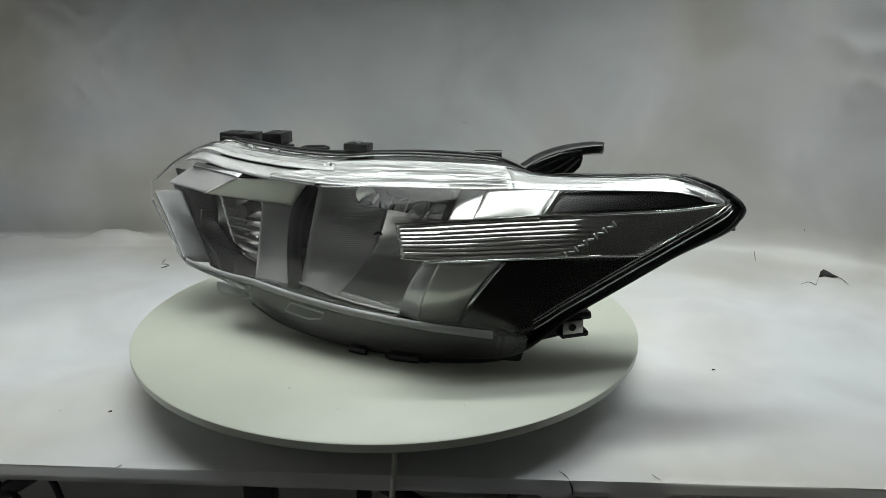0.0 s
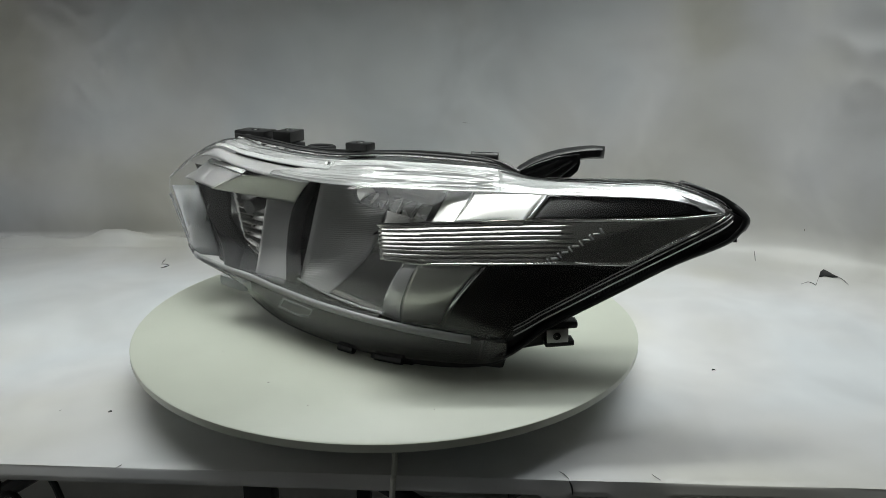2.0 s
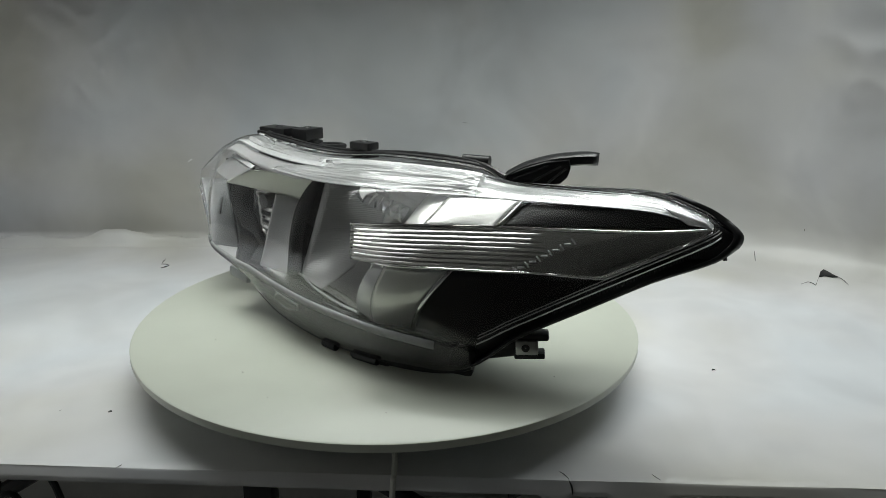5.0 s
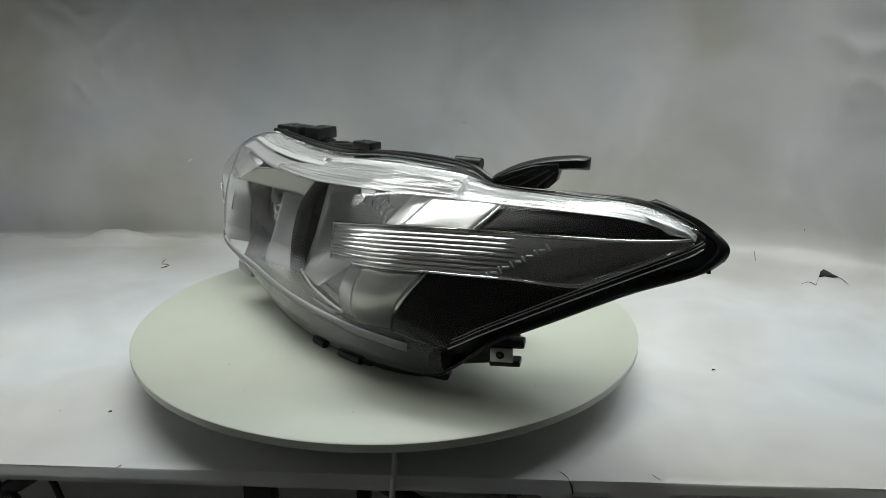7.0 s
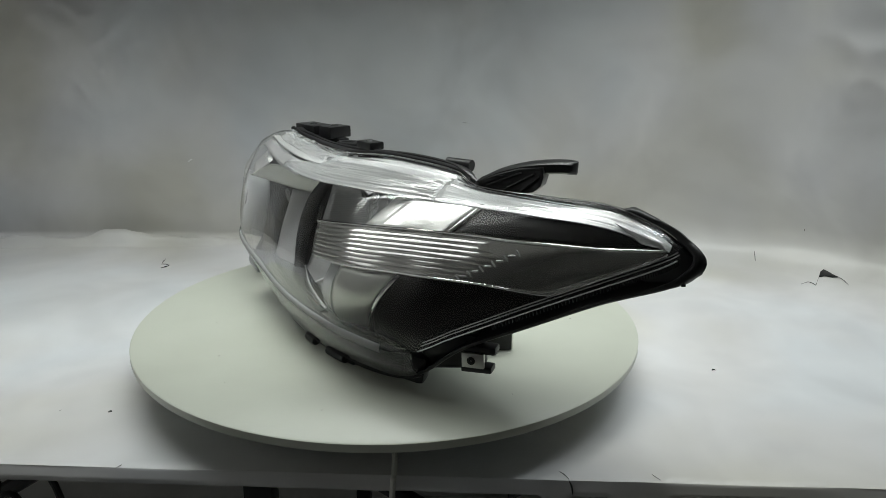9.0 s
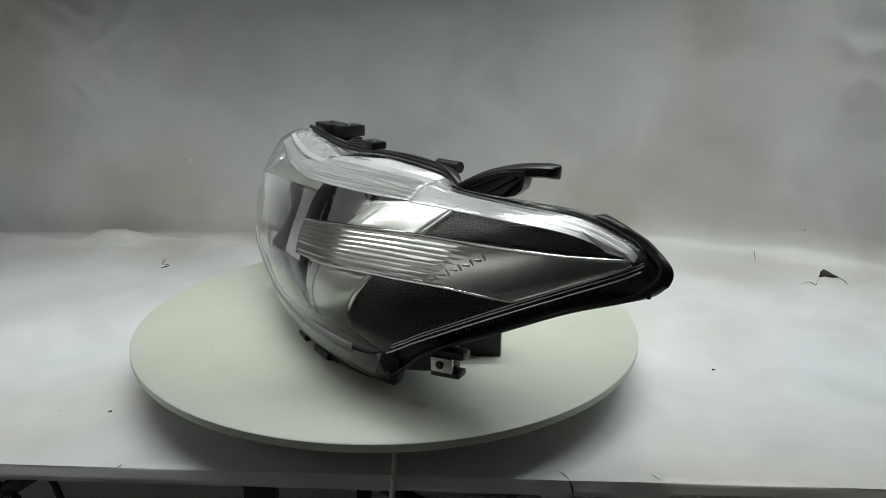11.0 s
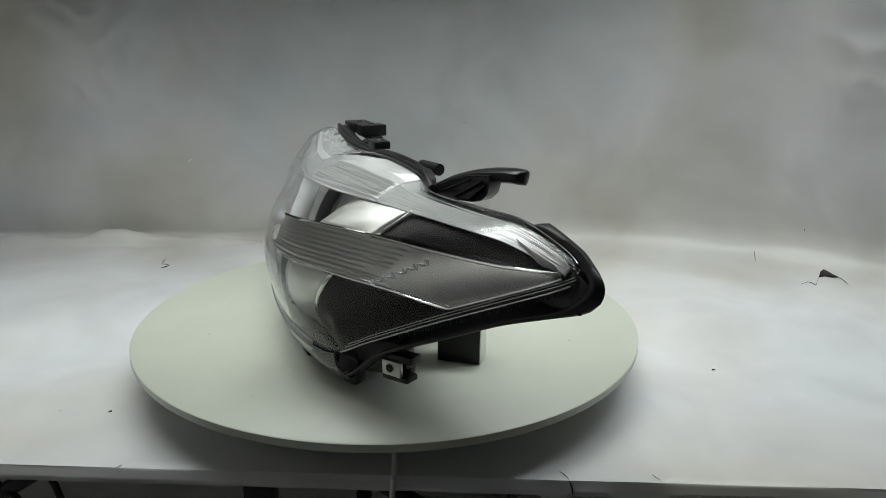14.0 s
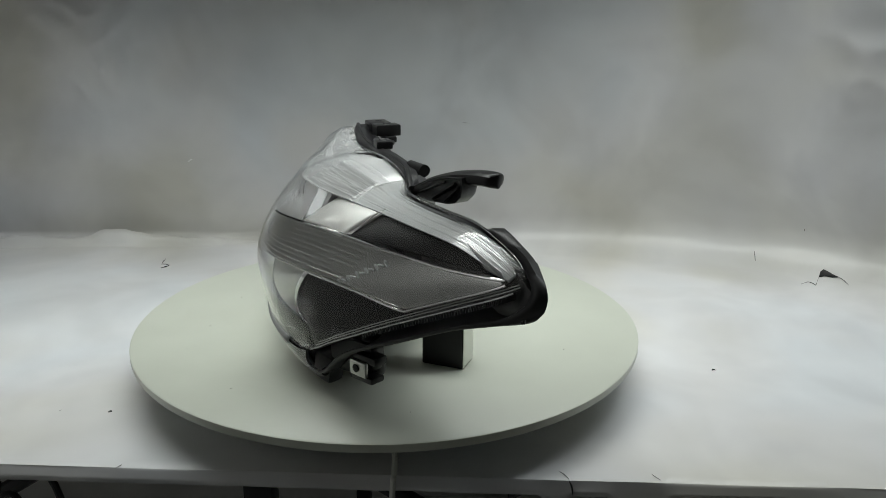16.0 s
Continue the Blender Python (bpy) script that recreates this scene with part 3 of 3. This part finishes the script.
            row.append(on_face(x, hi + (lo - hi) * v, 0.006 - rib))
        rows.append(row)
    strip = part("light_strip", grid(rows), STRIP, root, "ribbed grey turn signal strip", sharp=30, thick=0.003, offset=-1)
    for k, (nm, r) in enumerate((("upper_bead", 0.0014), ("lower_bead", 0.0011))):
        pts = [on_face(x, strip_edge(x)[k], 0.004) for x in xs[6 * k::2]]
        part(nm, tube(pts, r, 8), CHROME, strip, "bright clear bead")
    for k in range(11):
        v = k / 10
        c = on_face(0.177 + 0.052 * v, 0.1275 + 0.0275 * v, 0.0054)
        part("prism", block((0.0066, 0.0022, 0.0017), Matrix.Translation(c) @ pose(0, 0, 0, 0, -4 if k % 2 else 52, 12), 0.0005), TRIM, strip)

    # ---- ribbed bright trim under the upper edge of the lens
    def under(i, v, drop=0.006):
        p = crease[i].lerp(seam[i], v)
        w = min(1, (crease[i] - seam[i]).length / 0.06)
        return p + Vector((0, 0.002, -drop + 0.006 * w * math.sin(math.pi * v))), w
    for nm, mat, lo, hi, first, top_v, text in (("front_trim", SILVER, int(4.6 * FINE), int(9.4 * FINE), 0.02, 0.47, "streaky silver trim under the lens edge"), ("tail_trim", SILVER_SOFT, int(9.4 * FINE) - 1, 14 * FINE - 2, 0.03, 0.90, "streaky silver trim along the tail edge")):
        rows = []
        for j in range(73):
            row = []
            for i in range(lo, hi):
                start = float(np.interp(i, [9.4 * FINE, 11 * FINE], [0.02, first]))
                v = start + (top_v + 0.03 - start) * j / 72 * float(np.interp(i, [4.6 * FINE, 6.4 * FINE], [0.12, 1.0]))
                p, w = under(i, v, 0.0042)
                groove = 0.0020 * noise.noise(Vector((i * 0.03, v * 30, 0.0))) + 0.0014 * noise.noise(Vector((i * 0.08, v * 62, 4.0))) + 0.0009 * noise.noise(Vector((i * 0.11, v * 120, 8.0)))
                if nm == "tail_trim":
                    groove = 0.0004 * noise.noise(Vector((i * 0.02, v * 62, 4.0))) + 0.0005 * noise.noise(Vector((i * 0.03, v * 120, 8.0)))
                row.append(p + Vector((0, 0, groove * max(0.5, w))))
            rows.append(row)
        part(nm, grid(rows), mat, root, text, sharp=60, thick=0.001)

    rows = [[under(i, 0.31 * j / 4, 0.0065)[0] for i in range(2 * FINE - 3, int(6.0 * FINE))] for j in range(5)]
    part("nose_shelf", grid(rows), SATIN_GREY, root, "satin grey shelf under the clear nose top", thick=0.001)
    # the bright reflection on the lens rim, built as a white strip
    rows = [[under(i, 0.30 + 0.14 * j / 4, 0.003)[0] for i in range(2 * FINE - 3, int(6.3 * FINE))] for j in range(5)]
    part("rim_reflection", grid(rows), TRIM, root, "white strip for the bright reflection on the nose rim", thick=0.001)

    rows = []
    for j in range(25):
        v = 0.45 + 0.51 * j / 24
        row = []
        for i in range(2 * FINE, int(6.2 * FINE)):
            p, w = under(i, v, 0.0032)
            row.append(p + Vector((0, 0, 0.0030 * noise.noise(Vector((i * 0.30, v * 14, 6.0))) + 0.0014 * noise.noise(Vector((i * 0.8, v * 40, 2.0))))))
        rows.append(row)
    part("flange_step", grid(rows), SILVER, root, "uneven bright flange step under the clear nose top", sharp=30, thick=0.001)

    # white plate, then a fan of fine ribs, towards the seam
    rows = []
    for j in range(9):
        v = 0.42 + 0.24 * j / 8
        rows.append([under(i, v + 0.07 * math.sin(math.pi * (i - 6 * FINE) / (4 * FINE)), 0.0045)[0] for i in range(6 * FINE, 10 * FINE + 1)])
    part("white_plate", grid(rows), TRIM, root, "glossy white plate under the clear lens top", thick=0.001)
    rows = []
    for j in range(9):
        v = 0.62 + 0.34 * j / 8
        row = []
        for k in range(4 * 4 * FINE * 3 + 1):
            f = 5.6 * FINE + k / 12 + (v - 0.62) * 10
            i0 = min(int(f), COLS - 2)
            a, w = under(i0, v, 0.0055)
            b, w2 = under(i0 + 1, v, 0.0055)
            row.append(a.lerp(b, f - i0) + Vector((0, 0, 0.0012 * abs(math.sin(math.pi * k / 4)))))
        rows.append(row)
    part("fan_ribs", grid(rows), TRIM, root, "fan of fine white ribs near the seam", sharp=20, thick=0.0006)
    # bright edge highlight at the seam, put in as a thin chrome tube
    part("seam_line", tube([seam[i] + Vector((0, -0.0006, 0.0008)) for i in range(2 * FINE, 14 * FINE, 2)], 0.0005, 6), CHROME, root, "lens seam highlight drawn as a thin chrome line")

    # ---- main reflector
    tl, tr, bl, br = Vector((-0.077, 0.014, 0.182)), Vector((0.082, -0.098, 0.184)), Vector((-0.103, -0.026, 0.053)), Vector((0.014, -0.138, 0.056))
    away = Vector((0.55, 0.83, 0.0)).normalized()
    rows = []
    for j in range(41):
        v = j / 40
        row = []
        for i in range(101):
            u = i / 100
            p = tl.lerp(tr, u).lerp(bl.lerp(br, u), v)
            bowl = 0.058 * (1 - abs(2 * u - 1) ** 2.6) * (1 - abs(2 * v - 1) ** 3.0)
            facet = 0.0006 * abs(math.sin(4 * math.pi * (u - 0.3))) if u > 0.33 and v < 0.4 else 0
            row.append(p + away * (bowl - facet))
        rows.append(row)
    ribs = []
    for j in range(241):
        v = j / 240
        row = []
        for i in range(13):
            u = 0.004 + 0.38 * i / 12
            p = tl.lerp(tr, u).lerp(bl.lerp(br, u), v)
            bowl = 0.058 * (1 - abs(2 * u - 1) ** 2.6) * (1 - abs(2 * v - 1) ** 3.0)
            row.append(p + away * (bowl - 0.0015 - 0.00035 * abs(math.sin(60 * math.pi * v))))
        ribs.append(row)
    part("ribbed_wall", grid(ribs), SATIN_GREY, root, "finely ribbed satin reflector wall", sharp=15, thick=0.0006)
    main = part("main_reflector", grid(rows), REFLECT, root, "chrome main beam reflector with fine ribs", sharp=20, thick=0.0015)
    pts = [Vector((-0.103, -0.027, 0.054)), Vector((-0.06, -0.075, 0.054)), Vector((-0.02, -0.112, 0.055)), Vector((0.012, -0.139, 0.057))]
    part("reflector_edge", tube([p + Vector((-0.001, -0.004, 0.003)) for p in spline(pts, 6)], 0.0014, 6), TRIM, main, "bright lower reflector edge")
    part("side_edge", tube([(0.035, -0.163, 0.121), (0.022, -0.152, 0.088), (0.010, -0.140, 0.057)], 0.0011, 6), TRIM, main, "bright side reflector edge")
    a, b = Vector((-0.048, 0.045, 0.140)), Vector((0.062, -0.118, 0.156))
    for k in range(6):
        p, q = a.lerp(b, k / 6), a.lerp(b, (k + 0.94) / 6)
        d = Vector((-0.4, -0.5, -0.10)) * 0.03
        part("reflector_facet", patch(p + Vector((0, 0, 0.012)), q + Vector((0, 0, 0.012)), p + d * 0.6, q + d * 0.6, 0.003, 4, 4), CHROME, main)
    bm = lathe([(0.0165, 0.020), (0.017, 0.0), (0.0155, -0.002), (0.014, 0.0), (0.013, 0.018), (0.001, 0.018)], 32)
    bmesh.ops.transform(bm, verts=bm.verts, matrix=look((-0.02, 0.02, 0.155), (-0.045, -0.06, 0.142)) @ pose(0, 0, 0, 180))
    part("bulb_shield", bm, CHROME, main)
    bm = tube([(-0.005, 0.020, 0.106), (-0.012, -0.006, 0.104)], 0.009, 16, taper=lambda s: 1 - 0.35 * s)
    part("bulb", bm, BLACK, main, "dark bulb tip")

    # ---- dark band between the two chambers
    left = spline([(-0.085, 0.004, 0.178), (-0.111, -0.006, 0.140), (-0.117, -0.024, 0.100), (-0.117, -0.036, 0.045)], 6)
    right = spline([(-0.072, 0.016, 0.178), (-0.096, 0.004, 0.140), (-0.104, -0.014, 0.100), (-0.103, -0.028, 0.050)], 6)
    part("divider_band", grid([left, [0.5 * (a + b) + Vector((-0.001, -0.002, 0)) for a, b in zip(left, right)], right]), BLACK, root, "black band between the reflectors", thick=0.004)
    sill = spline([(-0.117, -0.038, 0.047), (-0.07, -0.085, 0.049), (-0.02, -0.125, 0.051), (0.008, -0.143, 0.053)], 6)
    part("divider_sill", tube(sill, 0.005, 8), BLACK, root)

    # ---- inner chamber: satin wall, roof, small reflector, black frame
    part("grey_wall", patch((-0.148, 0.010, 0.142), (-0.112, 0.021, 0.137), (-0.155, -0.029, 0.060), (-0.117, -0.038, 0.044), -0.004), SATIN_GREY, root, "satin grey chamber wall", thick=0.002)
    part("roof_panel", patch((-0.179, 0.003, 0.173), (-0.0877, 0.011, 0.172), (-0.214, 0.007, 0.156), (-0.112, 0.018, 0.136), -0.001), ROOF, root, "pale satin silver roof panel", thick=0.002)
    part("roof_trim", patch((-0.242, 0.077, 0.175), (-0.170, -0.008, 0.176), (-0.274, 0.082, 0.153), (-0.215, 0.016, 0.154), 0.0), SATIN_GREY, root, "satin grey roof trim", thick=0.0015)
    part("roof_ridge", patch((-0.237, 0.080, 0.1790), (-0.167, -0.004, 0.1800), (-0.241, 0.075, 0.1765), (-0.171, -0.009, 0.1775), 0.0), TRIM, root, "bright ridge", thick=0.001)
    part("nose_trim", patch((-0.294, 0.084, 0.141), (-0.270, 0.110, 0.136), (-0.246, 0.014, 0.071), (-0.221, 0.040, 0.060), 0.002), NOSE, root, "frosted grey nose trim", thick=0.0015)

    part("slit_mark", grid([[on_face(x + 0.1 * (z - 0.126), z, 0.0045) for x in (-0.2235, -0.2210)] for z in (0.136, 0.126, 0.116)]), INK, root, thick=0.0008)
    outer = polyline([(-0.273, 0.116, 0.165), (-0.250, 0.084, 0.108), (-0.222, 0.041, 0.056), (-0.154, -0.031, 0.056)], 6)
    inner = polyline([(-0.220, 0.096, 0.160), (-0.217, 0.081, 0.101), (-0.181, 0.041, 0.070), (-0.151, -0.012, 0.066)], 6)
    part("black_frame", grid([[p.lerp(q, k / 6) for p, q in zip(outer, inner)] for k in range(7)]), GRAIN, root, "black chamber frame", thick=0.002)
    box = part("position_reflector", patch((-0.222, 0.100, 0.160), (-0.120, 0.040, 0.150), (-0.190, 0.050, 0.064), (-0.135, 0.000, 0.060), -0.020, 24, 30, waves=9, depth=0.0013, across=False), MIRROR, root, "small fluted chrome reflector", sharp=15, thick=0.0015)
    bm = tube([(-0.165, 0.06, 0.128), (-0.178, 0.035, 0.126)], 0.009, 16)
    part("small_bulb", bm, SMOKE, box)

    # ---- moulded details on the lens rim
    def ring_frame(c, ux, uz, w, h, r):
        shape = [(-0.5, -0.35), (-0.32, 0.5), (0.5, 0.38), (0.42, -0.2), (0.1, -0.5), (-0.5, -0.35)]
        return tube([c + ux * w * a + uz * h * b for a, b in shape], r, 6)
    ux = Vector((0.80, -0.60, 0.0))
    part("moulded_badge", ring_frame(Vector((-0.093, -0.094, 0.044)), ux, Vector((0, -0.15, 1)), 0.058, 0.014, 0.0010), FROST, root, "raised moulded frame")
    bm = block((0.048, 0.014, 0.014), Matrix.Translation((-0.180, -0.030, 0.050)) @ pose(0, 0, 0, 0, 0, -36), 0.005)
    part("lens_tab", bm, CLEAR_TAB, root, "rounded clear rim tab")
    for c, s in (((-0.196, 0.076, 0.203), 0.008), ((-0.150, 0.045, 0.197), 0.009), ((-0.118, 0.028, 0.194), 0.007), ((-0.182, 0.063, 0.199), 0.006), ((-0.205, 0.083, 0.198), 0.007), ((-0.134, 0.037, 0.199), 0.006), ((-0.092, 0.018, 0.194), 0.006), ((-0.165, 0.050, 0.203), 0.005)):
        bm = block((s * 1.6, s, s), Matrix.Translation(c) @ pose(0, 0, 0, 20, 10, -32), s * 0.3)
        part("lens_lug", bm, SILVER, root)

    # ---- brackets on the back edge
    def tab(w, d, h, c, rz, hole):
        bm = block((w, d, h), Matrix.Translation(c) @ pose(0, 0, 0, 0, 0, rz), 0.0018)
        ob = part("mounting_tab", bm, BLACK, root, "black mounting tab with a screw hole")
        m = Matrix.Translation(Vector(c) + Vector((0, 0, h / 2 + 0.0003))) @ pose(0, 0, 0, 0, 0, rz)
        b2 = lathe([(0.0012, 0.0), (hole, 0.0), (hole + 0.0012, 0.0009), (hole + 0.0022, 0.0)], 16)
        bmesh.ops.transform(b2, verts=b2.verts, matrix=m)
        part("screw_hole", b2, STEEL_DARK, ob)
        return ob
    tab(0.046, 0.030, 0.012, (-0.186, 0.108, 0.207), -20, 0.003)
    tab(0.026, 0.034, 0.015, (-0.138, 0.090, 0.208), -18, 0.003)
    tab(0.030, 0.020, 0.009, (-0.034, 0.016, 0.208), -24, 0.003)
    part("tab_bridge", block((0.075, 0.016, 0.008), pose(-0.155, 0.100, 0.198, 0, 3, -22), 0.002), BLACK, root)
    part("loop_clip", tube([Vector((-0.088 + 0.015 * math.cos(a), 0.052 + 0.010 * math.sin(a), 0.200)) for a in (2 * math.pi * k / 20 for k in range(21))], 0.0032, 8), BLACK, root)
    part("rear_rib", tube(spline([(-0.205, 0.086, 0.208), (-0.165, 0.064, 0.207), (-0.11, 0.040, 0.201), (-0.05, 0.020, 0.200), (0.04, -0.020, 0.207), (0.10, -0.044, 0.207), (0.128, -0.060, 0.204), (0.150, -0.072, 0.196)], 6), 0.0030, 8), BLACK, root, "black seam rib")
    part("vent_cap", tube([(0.098, -0.036, 0.206), (0.112, -0.038, 0.206), (0.128, -0.040, 0.206)], 0.0062, 16), BLACK, root, "round black vent cap")

    # ---- mounting arm
    top_line = spline([(0.148, -0.058, 0.196), (0.168, -0.051, 0.2065), (0.195, -0.046, 0.2145), (0.225, -0.043, 0.2185), (0.243, -0.043, 0.2185)], 5)
    rings = []
    for k, p in enumerate(top_line):
        q = k / (len(top_line) - 1)
        w = (0.013 + 0.004 * math.sin(math.pi * q)) * (1 - 0.25 * q) * (1 if q < 0.9 else math.sqrt(max(0.05, 1 - ((q - 0.9) / 0.105) ** 2)))
        h = 0.0085 - 0.0018 * q
        rings.append([p + Vector((0.15 * w * math.sin(a), w * math.cos(a), h * (abs(math.sin(a)) ** 0.6) * math.copysign(1, math.sin(a)) - 0.004)) for a in (2 * math.pi * m / 16 for m in range(16))])
    bm = grid(rings, closed=True)
    bm.verts.ensure_lookup_table()
    bm.faces.new(bm.verts[-16:])
    bm.faces.new(bm.verts[:16])
    arm = part("mounting_arm", bm, BLACK, root, "black curved mounting arm")
    part("slot", tube([(0.219, -0.046, 0.2172), (0.232, -0.046, 0.2178)], 0.0030, 10), INK, arm)
    outline = [(0.146, 0.190), (0.150, 0.197), (0.168, 0.2055), (0.190, 0.2125), (0.214, 0.2150), (0.2155, 0.206), (0.213, 0.197), (0.206, 0.1905), (0.196, 0.188), (0.170, 0.187)]
    rows = []
    for y, k in ((-0.0640, 0.86), (-0.0655, 0.94), (-0.0650, 1.0), (-0.0500, 1.0), (-0.0450, 0.9)):
        rows.append([Vector((0.183 + (x - 0.183) * k, y + 0.10 * (x - 0.183), 0.201 + (z - 0.201) * k)) for x, z in outline])
    bm = grid(rows, closed=True)
    bm.verts.ensure_lookup_table()
    bm.faces.new(bm.verts[:len(outline)])
    bm.faces.new(bm.verts[-len(outline):])
    part("arm_web", bm, BLACK, arm, sharp=50)
    for p, q in (((0.158, -0.0672, 0.1935), (0.193, -0.0640, 0.2085)), ((0.176, -0.0660, 0.1905), (0.206, -0.0630, 0.2085)), ((0.193, -0.0645, 0.1905), (0.211, -0.0625, 0.2060))):
        part("arm_rib", tube([p, q], 0.0013, 6), BLACK, arm)

    # ---- underside: rear support, front foot, bracket with spring nut
    part("rear_support", block((0.046, 0.030, 0.075), Matrix.Translation((0.146, -0.023, 0.0375)) @ pose(0, 0, 0, 0, 0, 31), 0.002), BLACK, root, "black rear support block")
    part("support_side", block((0.001, 0.029, 0.070), Matrix.Translation((0.1661, -0.0109, 0.0365)) @ pose(0, 0, 0, 0, 0, 31), 0.0003), PALE, root, "pale bare side of the support")
    part("rear_pad", block((0.05, 0.04, 0.06), Matrix.Translation((-0.10, 0.07, 0.030)) @ pose(0, 0, 0, 0, 0, -30), 0.003), BLACK, root)
    part("front_foot", block((0.026, 0.020, 0.030), pose(0.126, -0.155, 0.0255, 0, 10, 10), 0.006), BLACK, root)
    part("under_ridge", tube(spline([(0.020, -0.128, 0.006), (0.06, -0.140, 0.006), (0.10, -0.150, 0.010), (0.135, -0.156, 0.018)], 5), 0.0058, 8), BLACK, root)
    part("front_rest", block((0.05, 0.012, 0.010), pose(0.020, -0.128, 0.005, 0, 0, -18), 0.002), BLACK, root)
    part("bracket", block((0.060, 0.014, 0.026), pose(0.166, -0.148, 0.053, 0, -4, 10), 0.004), BLACK, root, "black bracket")
    part("bracket_web", block((0.064, 0.018, 0.042), pose(0.161, -0.143, 0.0485, 0, -8, 10), 0.009, seg=5), BLACK, root)
    part("bracket_jaw", block((0.030, 0.016, 0.006), pose(0.192, -0.152, 0.0375, 0, -3, 8), 0.002), BLACK, root)
    part("bracket_jaw", block((0.032, 0.016, 0.008), pose(0.194, -0.150, 0.0565, 0, -3, 8), 0.003), BLACK, root)
    nut = part("spring_nut", block((0.022, 0.004, 0.0145), pose(0.190, -0.1595, 0.0468, 0, -2, 8), 0.001), ZINC, root, "bright zinc spring nut")
    bm = lathe([(0.001, 0.0), (0.0036, 0.0), (0.0040, 0.0010), (0.0026, 0.0014), (0.001, 0.0014)], 20)
    bmesh.ops.transform(bm, verts=bm.verts, matrix=pose(0.189, -0.1618, 0.0472, 90, 0, 8))
    part("nut_hole", bm, INK, nut)
    return root


lamp = headlamp()


# ---------------------------------------------------------------- what turns
def motions():
    walk(disc, [(t, pose(0, 0, -TOP, 0, 0, a)) for t, a in TURNS])
    walk(lamp, [(t, pose(0, 0, 0, 0, 0, a)) for t, a in TURNS])


motions()
